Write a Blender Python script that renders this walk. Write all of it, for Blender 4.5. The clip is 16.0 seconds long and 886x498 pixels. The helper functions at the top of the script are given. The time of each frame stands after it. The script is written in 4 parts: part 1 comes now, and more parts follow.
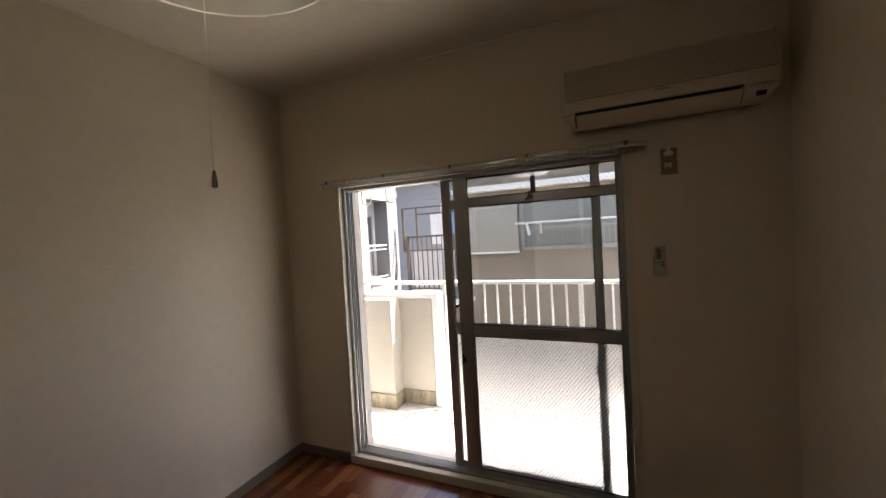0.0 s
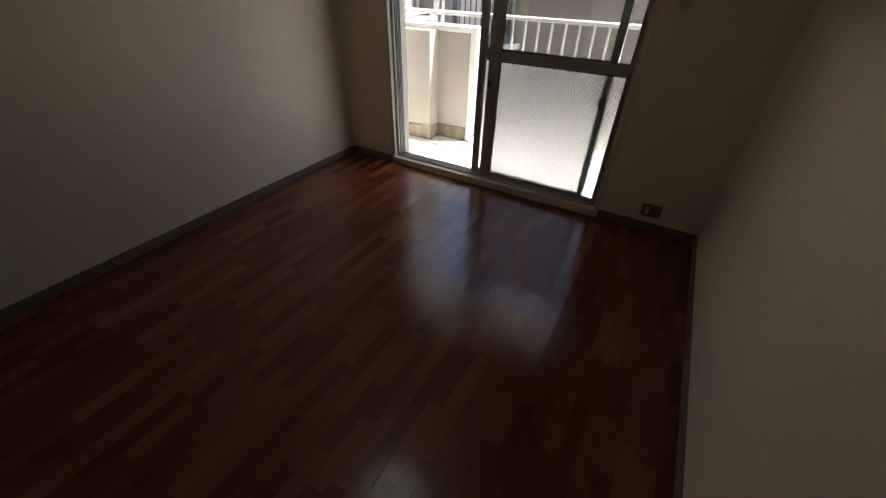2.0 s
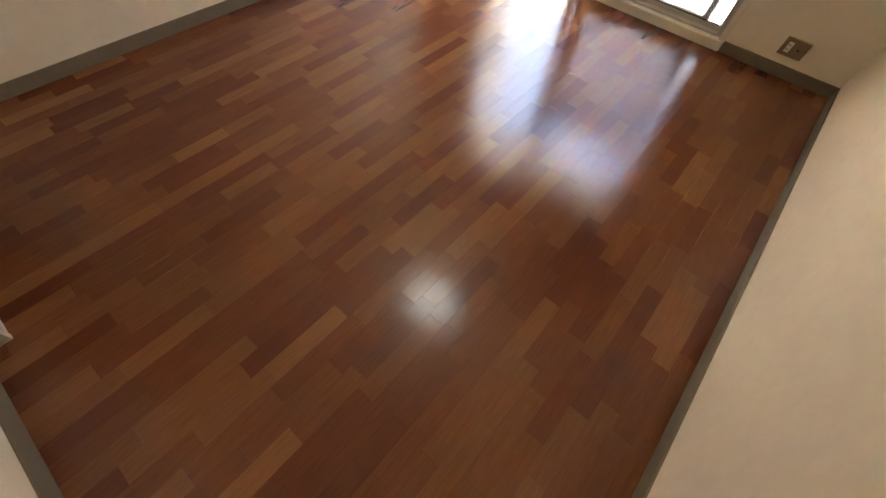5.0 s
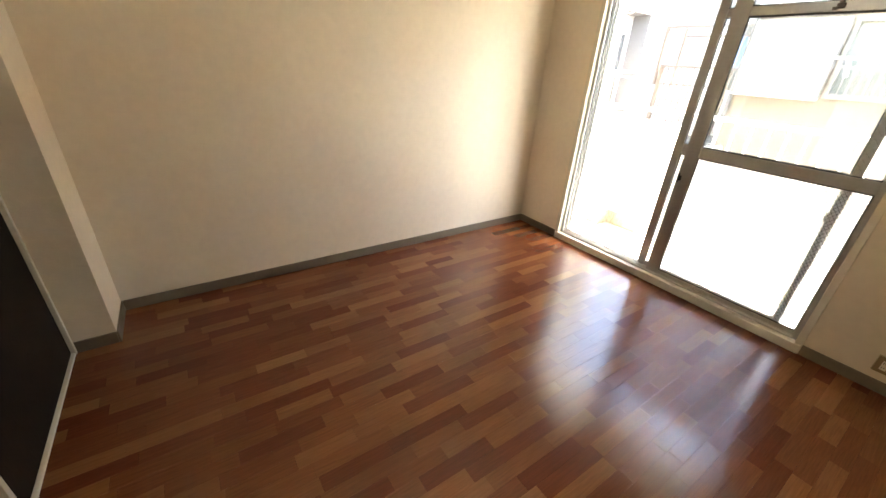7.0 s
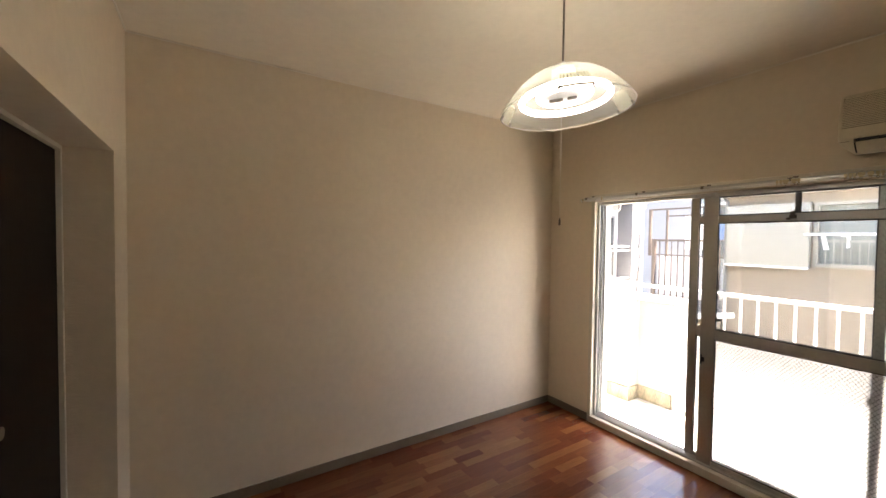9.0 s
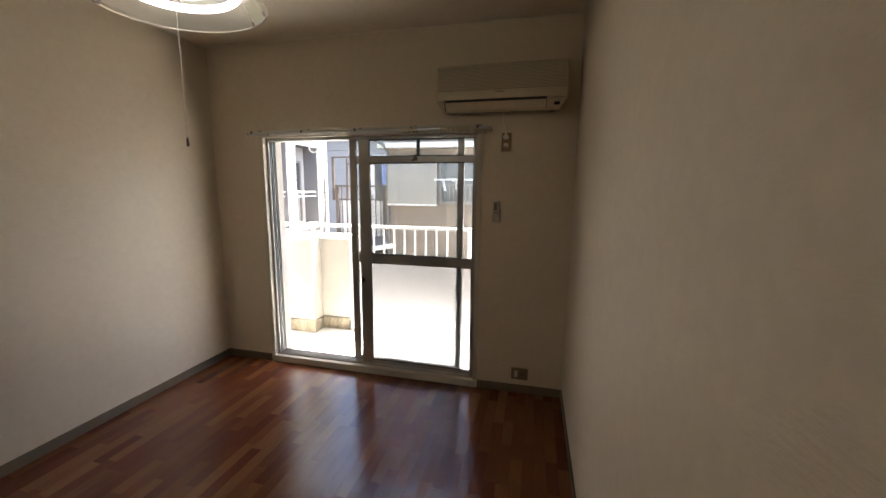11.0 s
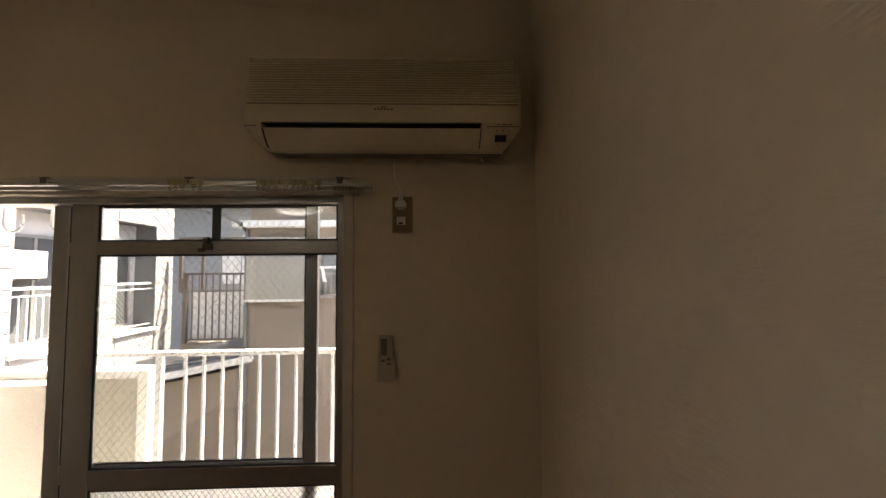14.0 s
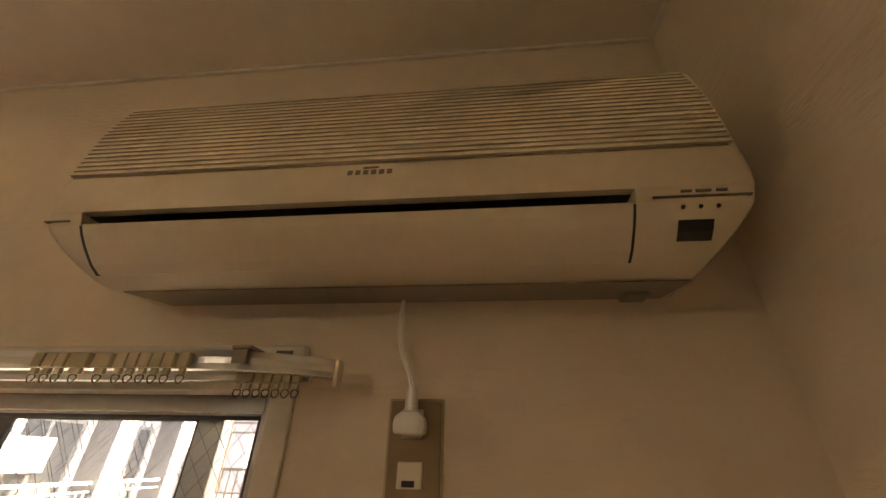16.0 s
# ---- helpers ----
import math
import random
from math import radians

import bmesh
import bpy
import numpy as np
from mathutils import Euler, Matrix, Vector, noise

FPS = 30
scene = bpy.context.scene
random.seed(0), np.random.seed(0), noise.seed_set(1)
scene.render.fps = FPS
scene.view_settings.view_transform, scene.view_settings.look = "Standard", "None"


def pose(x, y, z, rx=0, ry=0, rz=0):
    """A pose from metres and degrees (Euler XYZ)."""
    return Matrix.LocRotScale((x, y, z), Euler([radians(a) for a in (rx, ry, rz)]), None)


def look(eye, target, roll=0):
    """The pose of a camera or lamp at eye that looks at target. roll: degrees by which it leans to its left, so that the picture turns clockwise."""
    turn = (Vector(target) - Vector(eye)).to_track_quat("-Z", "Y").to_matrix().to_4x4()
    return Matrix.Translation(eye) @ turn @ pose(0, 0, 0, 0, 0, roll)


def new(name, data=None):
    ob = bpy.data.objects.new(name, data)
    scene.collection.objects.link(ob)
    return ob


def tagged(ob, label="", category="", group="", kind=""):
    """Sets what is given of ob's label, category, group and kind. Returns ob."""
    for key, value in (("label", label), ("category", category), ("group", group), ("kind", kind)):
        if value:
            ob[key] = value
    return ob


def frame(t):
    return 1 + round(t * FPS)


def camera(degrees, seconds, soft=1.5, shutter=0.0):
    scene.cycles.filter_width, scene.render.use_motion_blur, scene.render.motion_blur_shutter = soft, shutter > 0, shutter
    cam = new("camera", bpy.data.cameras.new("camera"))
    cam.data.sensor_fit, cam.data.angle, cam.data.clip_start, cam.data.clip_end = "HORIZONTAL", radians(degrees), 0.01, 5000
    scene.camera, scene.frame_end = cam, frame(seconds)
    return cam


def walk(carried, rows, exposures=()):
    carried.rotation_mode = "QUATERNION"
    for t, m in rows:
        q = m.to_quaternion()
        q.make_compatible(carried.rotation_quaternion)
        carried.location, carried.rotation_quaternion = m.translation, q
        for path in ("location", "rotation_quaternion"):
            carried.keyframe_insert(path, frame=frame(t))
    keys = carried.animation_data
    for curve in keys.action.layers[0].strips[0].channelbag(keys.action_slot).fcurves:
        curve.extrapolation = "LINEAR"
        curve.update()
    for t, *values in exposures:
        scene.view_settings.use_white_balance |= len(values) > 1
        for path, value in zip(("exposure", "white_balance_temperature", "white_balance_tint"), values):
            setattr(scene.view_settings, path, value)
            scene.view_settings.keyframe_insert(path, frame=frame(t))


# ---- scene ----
cam = camera(99.5, 16.0)
PATH = [
    (0, (0.486, 0.034, 1.432), (-0.295, 1.874, 1.373), -3.2),
    (0.5, (0.588, -0.14, 1.443), (-0.233, 1.682, 1.377), -0.6),
    (1, (0.719, -0.229, 1.43), (-0.106, 1.587, 1.276), 0.3),
    (1.5, (0.802, -0.285, 1.37), (-0.065, 1.321, 0.552), -0.5),
    (2, (0.793, -0.426, 1.321), (0.007, 0.976, 0.131), 1.5),
    (2.5, (0.766, -0.554, 1.223), (0.044, 0.748, -0.113), 3.7),
    (3, (0.765, -0.616, 1.147), (0.063, 0.371, -0.445), 2.7),
    (3.5, (0.783, -0.664, 1.105), (0.126, 0.238, -0.556), 4.4),
    (3.7, (0.76, -0.642, 1.115), (0.13, 0.266, -0.552), 5.1),
    (5.8, (0.778, -0.6, 1.128), (0.146, 0.235, -0.577), 6.3),
    (6, (0.751, -0.59, 1.142), (0.039, 0.317, -0.492), 5.6),
    (6.5, (0.826, -0.53, 1.183), (-0.309, 0.491, -0.109), 1.8),
    (7, (0.811, -0.522, 1.3), (-0.648, 0.515, 0.408), 3.6),
    (7.5, (0.822, -0.54, 1.405), (-0.806, 0.547, 0.996), 2.8),
    (8, (0.802, -0.631, 1.46), (-0.934, 0.36, 1.394), 2.4),
    (8.5, (0.815, -0.667, 1.511), (-0.956, 0.261, 1.483), 0.3),
    (9, (0.853, -0.648, 1.482), (-0.836, 0.421, 1.425), 0.7),
    (9.5, (0.881, -0.6, 1.481), (-0.538, 0.807, 1.391), -0.9),
    (9.6, (0.885, -0.597, 1.48), (-0.456, 0.884, 1.385), -0.8),
    (10, (0.939, -0.569, 1.464), (-0.13, 1.118, 1.355), -0.4),
    (10.2, (0.959, -0.563, 1.445), (0.062, 1.22, 1.325), 0.1),
    (12.3, (0.968, -0.281, 1.396), (0.879, 1.639, 0.845), 0.3),
    (12.5, (0.918, -0.202, 1.399), (0.925, 1.743, 0.931), 0.7),
    (13, (0.866, 0.14, 1.417), (0.935, 2.111, 1.087), 1.3),
    (13.5, (0.841, 0.482, 1.434), (1.042, 2.468, 1.311), -0.9),
    (14, (0.863, 0.798, 1.541), (0.934, 2.794, 1.653), -0.5),
    (14.5, (0.825, 1.087, 1.61), (0.957, 2.987, 2.22), -1.4),
    (15, (0.851, 1.313, 1.658), (0.858, 3.089, 2.576), -0.4),
    (15.5, (0.876, 1.466, 1.715), (0.696, 3.202, 2.693), 2.1),
    (16, (0.856, 1.518, 1.713), (0.662, 3.247, 2.699), 1.5),
]
EXPOSURES = [(0.0, 2.9, 6550, 16), (1.5, 2.57, 6450, 14), (2.5, 2.47, 6450, 11), (3.0, 3.32, 6450, 10), (3.5, 4.52, 6650, 11), (6.0, 5.65, 6950, 11), (7.0, 5.42, 6950, 8), (8.0, 4.77, 6850, 10), (9.0, 4.45, 6850, 15), (10.0, 4.02, 6550, 16), (12.5, 3.42, 6450, 7), (13.5, 3.31, 6850, 10), (14.0, 3.12, 7200, 17), (15.0, 3.74, 8000, 21), (16.0, 4.7, 8450, 21)]
walk(cam, [(t, look(eye, target, roll)) for t, eye, target, roll in PATH], EXPOSURES)

# ---- sky and sun ----
SUN_WAY = Vector((0.34, 0.22, 1.0)).normalized()
world = bpy.data.worlds.new("sky")
scene.world = world
world.use_nodes = True
wn = world.node_tree
sky = wn.nodes.new("ShaderNodeTexSky")
sky.sky_type, sky.sun_disc = "NISHITA", False
sky.sun_elevation = math.asin(SUN_WAY.z)
sky.sun_rotation = math.atan2(SUN_WAY.x, SUN_WAY.y)
sky.air_density, sky.dust_density, sky.ozone_density = 1.0, 3.0, 1.0
wn.links.new(sky.outputs[0], wn.nodes["Background"].inputs[0])
wn.nodes["Background"].inputs[1].default_value = 0.085
sun = new("sun", bpy.data.lights.new("sun", "SUN"))
sun.data.energy, sun.data.angle, sun.data.color = 5.0, radians(0.6), (1.0, 0.95, 0.87)
sun.matrix_world = look(SUN_WAY * 30, (0, 0, 0))

# room: left wall, right wall, window wall, back wall, recess, floor to ceiling
XL, XR, YW, YB, YR, ZC = -1.5, 1.21, 2.0, -0.97, -1.20, 2.455
ZL = 1.83          # underside of the back beam
XJ = -1.21         # jamb of the recess
BZ = -0.30         # balcony floor


# ---- materials ----
def nodes_of(m):
    m.use_nodes = True
    nt = m.node_tree
    return nt, nt.nodes["Principled BSDF"]


def mat(name, color, rough=0.6, metal=0.0, vary=0.12, big=1.5, fine=60.0, bump=0.15, depth=0.002, stretch=(1, 1, 1), spec=0.5, rough_vary=0.08):
    """A surface with broad stains and fine grain in colour, gloss and relief."""
    m = bpy.data.materials.new(name)
    nt, bsdf = nodes_of(m)
    tc = nt.nodes.new("ShaderNodeTexCoord")
    mp = nt.nodes.new("ShaderNodeMapping")
    mp.inputs["Scale"].default_value = stretch
    nt.links.new(tc.outputs["Object"], mp.inputs["Vector"])
    a, b = nt.nodes.new("ShaderNodeTexNoise"), nt.nodes.new("ShaderNodeTexNoise")
    a.inputs["Scale"].default_value, b.inputs["Scale"].default_value = big, fine
    a.inputs["Detail"].default_value, b.inputs["Detail"].default_value = 4, 3
    for n in (a, b):
        nt.links.new(mp.outputs[0], n.inputs["Vector"])
    mix = nt.nodes.new("ShaderNodeMath")
    mix.operation = "ADD"
    nt.links.new(a.outputs["Fac"], mix.inputs[0])
    nt.links.new(b.outputs["Fac"], mix.inputs[1])
    ramp = nt.nodes.new("ShaderNodeMapRange")
    ramp.inputs["From Min"].default_value, ramp.inputs["From Max"].default_value = 0.6, 1.4
    ramp.inputs["To Min"].default_value, ramp.inputs["To Max"].default_value = 1 - vary, 1 + vary
    nt.links.new(mix.outputs[0], ramp.inputs["Value"])
    mul = nt.nodes.new("ShaderNodeVectorMath")
    mul.operation = "SCALE"
    mul.inputs[0].default_value = color
    nt.links.new(ramp.outputs[0], mul.inputs["Scale"])
    nt.links.new(mul.outputs[0], bsdf.inputs["Base Color"])
    rr = nt.nodes.new("ShaderNodeMapRange")
    rr.inputs["To Min"].default_value, rr.inputs["To Max"].default_value = max(0.02, rough - rough_vary), min(1, rough + rough_vary)
    nt.links.new(a.outputs["Fac"], rr.inputs["Value"])
    nt.links.new(rr.outputs[0], bsdf.inputs["Roughness"])
    bsdf.inputs["Metallic"].default_value = metal
    bsdf.inputs["Specular IOR Level"].default_value = spec
    if bump:
        bp = nt.nodes.new("ShaderNodeBump")
        bp.inputs["Strength"].default_value, bp.inputs["Distance"].default_value = bump, depth
        nt.links.new(b.outputs["Fac"], bp.inputs["Height"])
        nt.links.new(bp.outputs[0], bsdf.inputs["Normal"])
    return m


def wallpaper(name, color):
    """Embossed vinyl wallpaper: short horizontal strokes over a soft mottle."""
    m = mat(name, color, 0.62, vary=0.05, big=1.2, fine=25.0, bump=0.0, spec=0.35)
    nt = m.node_tree
    bsdf = nt.nodes["Principled BSDF"]
    tc = nt.nodes.new("ShaderNodeTexCoord")
    heights = []
    for stretch, scale in (((30, 30, 130), 1.0), ((8, 8, 22), 1.0), ((45, 45, 150), 1.0)):
        mp, n = nt.nodes.new("ShaderNodeMapping"), nt.nodes.new("ShaderNodeTexNoise")
        mp.inputs["Scale"].default_value = stretch
        n.inputs["Scale"].default_value, n.inputs["Detail"].default_value = scale, 4
        nt.links.new(tc.outputs["Object"], mp.inputs["Vector"])
        nt.links.new(mp.outputs[0], n.inputs["Vector"])
        heights.append(n)
    add, add2 = nt.nodes.new("ShaderNodeMath"), nt.nodes.new("ShaderNodeMath")
    nt.links.new(heights[0].outputs["Fac"], add.inputs[0])
    nt.links.new(heights[1].outputs["Fac"], add.inputs[1])
    nt.links.new(add.outputs[0], add2.inputs[0])
    nt.links.new(heights[2].outputs["Fac"], add2.inputs[1])
    bp = nt.nodes.new("ShaderNodeBump")
    bp.inputs["Strength"].default_value, bp.inputs["Distance"].default_value = 0.40, 0.0025
    nt.links.new(add2.outputs[0], bp.inputs["Height"])
    nt.links.new(bp.outputs[0], bsdf.inputs["Normal"])
    return m


def plank_material():
    """Varnished red-brown strip flooring; each strip takes its own tone."""
    m = bpy.data.materials.new("varnished_strip")
    nt, bsdf = nodes_of(m)
    info, geo = nt.nodes.new("ShaderNodeObjectInfo"), nt.nodes.new("ShaderNodeNewGeometry")
    tone = nt.nodes.new("ShaderNodeMath")
    tone.operation = "ADD"
    nt.links.new(info.outputs["Random"], tone.inputs[0])
    nt.links.new(geo.outputs["Random Per Island"], tone.inputs[1])
    wrap = nt.nodes.new("ShaderNodeMath")
    wrap.operation = "FRACT"
    nt.links.new(tone.outputs[0], wrap.inputs[0])
    ramp = nt.nodes.new("ShaderNodeValToRGB")
    cr = ramp.color_ramp
    cr.elements[0].position, cr.elements[0].color = 0.0, (0.108, 0.026, 0.011, 1)
    cr.elements[1].position, cr.elements[1].color = 1.0, (0.222, 0.086, 0.032, 1)
    for p, c in ((0.25, (0.130, 0.037, 0.015, 1)), (0.5, (0.152, 0.049, 0.018, 1)), (0.75, (0.176, 0.062, 0.023, 1)), (0.9, (0.205, 0.078, 0.029, 1))):
        e = cr.elements.new(p)
        e.color = c
    nt.links.new(wrap.outputs[0], ramp.inputs[0])
    tc, mp = nt.nodes.new("ShaderNodeTexCoord"), nt.nodes.new("ShaderNodeMapping")
    mp.inputs["Scale"].default_value = (170, 9, 9)
    shift = nt.nodes.new("ShaderNodeVectorMath")
    shift.operation = "SCALE"
    shift.inputs[0].default_value = (3.1, 7.7, 0)
    nt.links.new(wrap.outputs[0], shift.inputs["Scale"])
    plus = nt.nodes.new("ShaderNodeVectorMath")
    nt.links.new(geo.outputs["Position"], plus.inputs[0])
    nt.links.new(shift.outputs[0], plus.inputs[1])
    nt.links.new(plus.outputs[0], mp.inputs["Vector"])
    grain = nt.nodes.new("ShaderNodeTexNoise")
    grain.inputs["Scale"].default_value, grain.inputs["Detail"].default_value, grain.inputs["Distortion"].default_value = 1.0, 5, 0.6
    nt.links.new(mp.outputs[0], grain.inputs["Vector"])
    gr = nt.nodes.new("ShaderNodeMapRange")
    gr.inputs["From Min"].default_value, gr.inputs["From Max"].default_value = 0.3, 0.75
    gr.inputs["To Min"].default_value, gr.inputs["To Max"].default_value = 0.82, 1.16
    nt.links.new(grain.outputs["Fac"], gr.inputs["Value"])
    mul = nt.nodes.new("ShaderNodeVectorMath")
    mul.operation = "SCALE"
    nt.links.new(ramp.outputs[0], mul.inputs[0])
    nt.links.new(gr.outputs[0], mul.inputs["Scale"])
    nt.links.new(mul.outputs[0], bsdf.inputs["Base Color"])
    wave = nt.nodes.new("ShaderNodeTexNoise")
    wave.inputs["Scale"].default_value, wave.inputs["Detail"].default_value = 7.0, 3
    nt.links.new(geo.outputs["Position"], wave.inputs["Vector"])
    rr = nt.nodes.new("ShaderNodeMapRange")
    rr.inputs["To Min"].default_value, rr.inputs["To Max"].default_value = 0.11, 0.23
    nt.links.new(wave.outputs["Fac"], rr.inputs["Value"])
    nt.links.new(rr.outputs[0], bsdf.inputs["Roughness"])
    add = nt.nodes.new("ShaderNodeMath")
    nt.links.new(grain.outputs["Fac"], add.inputs[0])
    nt.links.new(wave.outputs["Fac"], add.inputs[1])
    bp = nt.nodes.new("ShaderNodeBump")
    bp.inputs["Strength"].default_value, bp.inputs["Distance"].default_value = 0.16, 0.0015
    nt.links.new(add.outputs[0], bp.inputs["Height"])
    nt.links.new(bp.outputs[0], bsdf.inputs["Normal"])
    return m


def glass_material(name, rough, tint=(0.96, 0.98, 0.97), pattern=0.0):
    m = bpy.data.materials.new(name)
    nt, bsdf = nodes_of(m)
    bsdf.inputs["Base Color"].default_value = (*tint, 1)
    bsdf.inputs["Transmission Weight"].default_value = 1.0
    bsdf.inputs["Roughness"].default_value = rough
    bsdf.inputs["IOR"].default_value = 1.45
    if pattern:
        tc, n = nt.nodes.new("ShaderNodeTexCoord"), nt.nodes.new("ShaderNodeTexVoronoi")
        n.inputs["Scale"].default_value = 260.0
        nt.links.new(tc.outputs["Object"], n.inputs["Vector"])
        bp = nt.nodes.new("ShaderNodeBump")
        bp.inputs["Strength"].default_value, bp.inputs["Distance"].default_value = pattern, 0.002
        nt.links.new(n.outputs["Distance"], bp.inputs["Height"])
        nt.links.new(bp.outputs[0], bsdf.inputs["Normal"])
    return m


def glow(name, color, strength):
    m = bpy.data.materials.new(name)
    nt, bsdf = nodes_of(m)
    bsdf.inputs["Base Color"].default_value = (0.9, 0.9, 0.9, 1)
    bsdf.inputs["Emission Color"].default_value = (*color, 1)
    bsdf.inputs["Emission Strength"].default_value = strength
    return m


def shade_material(name, clear):
    """Slightly yellowed translucent acrylic, milky or nearly clear."""
    m = bpy.data.materials.new(name)
    nt, bsdf = nodes_of(m)
    out = nt.nodes["Material Output"]
    tr, tp, mix = nt.nodes.new("ShaderNodeBsdfTranslucent"), nt.nodes.new("ShaderNodeBsdfTransparent"), nt.nodes.new("ShaderNodeMixShader")
    tr.inputs[0].default_value = (0.87, 0.85, 0.81, 1)
    tp.inputs[0].default_value = (0.95, 0.95, 0.89, 1)
    bsdf.inputs["Base Color"].default_value = (0.80, 0.78, 0.73, 1)
    bsdf.inputs["Roughness"].default_value = 0.18
    half = nt.nodes.new("ShaderNodeMixShader")
    half.inputs[0].default_value = 0.5
    nt.links.new(bsdf.outputs[0], half.inputs[1])
    nt.links.new(tr.outputs[0], half.inputs[2])
    mix.inputs[0].default_value = clear
    nt.links.new(half.outputs[0], mix.inputs[1])
    nt.links.new(tp.outputs[0], mix.inputs[2])
    nt.links.new(mix.outputs[0], out.inputs["Surface"])
    return m


PAPER = wallpaper("beige_wallpaper", (0.688, 0.588, 0.447))
CEIL = wallpaper("ceiling_paper", (0.74, 0.66, 0.535))
PLANK = plank_material()
SUBFLOOR = mat("dark_joint", (0.03, 0.012, 0.008), 0.7)
SKIRT = mat("grey_brown_vinyl", (0.150, 0.112, 0.070), 0.55, vary=0.12)
TRIMW = mat("cream_painted_wood", (0.60, 0.54, 0.43), 0.45, vary=0.06, stretch=(1, 1, 6))
ALU = mat("anodised_aluminium", (0.44, 0.43, 0.40), 0.38, 0.75, vary=0.08, bump=0.04)
ALUD = mat("dark_gasket", (0.05, 0.05, 0.05), 0.6)
RAILALU = mat("bright_aluminium", (0.56, 0.55, 0.52), 0.30, 0.85, vary=0.08, bump=0.03, stretch=(1, 8, 8))
GLASS = glass_material("clear_glass", 0.0)
FROST = glass_material("frosted_glass", 0.40, (0.84, 0.85, 0.86), 0.45)
WIRE = mat("steel_wire", (0.16, 0.16, 0.15), 0.45, 0.6)
DOOR = mat("dark_brown_door", (0.011, 0.0055, 0.0025), 0.7, spec=0.15, vary=0.25, stretch=(1, 1, 0.1), fine=120)
BRASS = mat("dull_steel_knob", (0.20, 0.16, 0.11), 0.4, 0.9)
CREAM = mat("yellowed_plastic", (0.62, 0.54, 0.39), 0.40, vary=0.05, bump=0.03)
# darker copy of CREAM, with the shade below and between parts in its colour
CREAMD = mat("shaded_yellowed_plastic", (0.27, 0.225, 0.15), 0.5, vary=0.06, bump=0.03)
IVORYB = mat("pale_ceiling_bead", (0.74, 0.68, 0.58), 0.5, vary=0.04)
CREAMY = mat("aged_yellow_plastic", (0.50, 0.42, 0.26), 0.5, vary=0.1)
CREAMR = mat("dull_beige_plastic", (0.46, 0.41, 0.32), 0.45, vary=0.05)
GREYP = mat("grey_plastic", (0.16, 0.13, 0.10), 0.5)
# real black plastic, and the painted shade of the outlet slot and louvre gaps
BLACK = mat("black_plastic_and_shade", (0.012, 0.011, 0.010), 0.35)
BRONZE = mat("tan_metal_plate", (0.24, 0.165, 0.085), 0.42, 0.25, vary=0.08)
BRONZE_EDGE = mat("pale_brass_rim", (0.42, 0.35, 0.21), 0.35, 0.4)
IVORY = mat("ivory_plastic", (0.70, 0.64, 0.52), 0.4, vary=0.04, bump=0.03)
WHITEP = mat("white_plastic", (0.78, 0.76, 0.70), 0.38, vary=0.03, bump=0.03)
STRING = mat("white_string", (0.70, 0.66, 0.58), 0.8)
TUBE = glow("fluorescent_tube", (1.0, 0.985, 0.95), 0.85)
SHADE = shade_material("milky_acrylic", 0.82)
CLEAR = shade_material("clear_acrylic", 0.86)
ENAMEL = mat("white_enamel", (0.82, 0.81, 0.77), 0.35, vary=0.03, bump=0.02)
CONC = mat("cream_render", (0.40, 0.375, 0.32), 0.85, vary=0.10, big=3, fine=90, bump=0.3)
PLINTH = mat("stained_mortar", (0.25, 0.215, 0.15), 0.9, vary=0.55, stretch=(1, 1, 0.35), big=14, fine=70, bump=0.4)
SLAB = mat("balcony_mortar", (0.66, 0.64, 0.60), 0.9, vary=0.24, big=5, fine=80, bump=0.3)
WHITEWALL = mat("white_exterior_paint", (0.73, 0.72, 0.69), 0.75, vary=0.06, bump=0.2)
SLABW = mat("fresh_white_soffit", (0.86, 0.86, 0.84), 0.8, vary=0.04, bump=0.1)
WHITERAIL = mat("white_powder_coat", (0.70, 0.69, 0.67), 0.4, vary=0.04, bump=0.04)
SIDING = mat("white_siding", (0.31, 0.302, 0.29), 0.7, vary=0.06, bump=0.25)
JOINT = mat("grey_sealant", (0.17, 0.165, 0.16), 0.8)
# cream darkened below WHITEWALL so that its colour carries the reveal's shade
REVEAL = mat("shaded_cream_paint", (0.50, 0.465, 0.41), 0.8, vary=0.06, bump=0.2)
RECESS = mat("grey_recess_render", (0.66, 0.64, 0.61), 0.85, vary=0.08)
TANWALL = mat("tan_mortar_wall", (0.27, 0.22, 0.172), 0.9, vary=0.10, big=2, fine=60, bump=0.3)
SHUTTER = mat("grey_steel_shutter", (0.33, 0.31, 0.275), 0.5, 0.2, vary=0.06)
BROWNRAIL = mat("brown_aluminium", (0.125, 0.10, 0.082), 0.45, 0.3)
DOWNPIPE = mat("grey_plastic_pipe", (0.17, 0.165, 0.16), 0.5, vary=0.08)
ROOF = mat("grey_roof_sheet", (0.13, 0.13, 0.135), 0.6, vary=0.12)
DARKGLASS = mat("dim_window_glass", (0.10, 0.105, 0.105), 0.08, spec=0.8)
PALEGLASS = mat("frosted_house_glass", (0.24, 0.25, 0.23), 0.25, spec=0.6)
ASPHALT = mat("asphalt", (0.06, 0.06, 0.058), 0.9, vary=0.2, big=0.6, fine=40)
CLOTHB = mat("blue_cloth", (0.20, 0.28, 0.50), 0.9)
CLOTHW = mat("white_cloth", (0.75, 0.75, 0.74), 0.9)


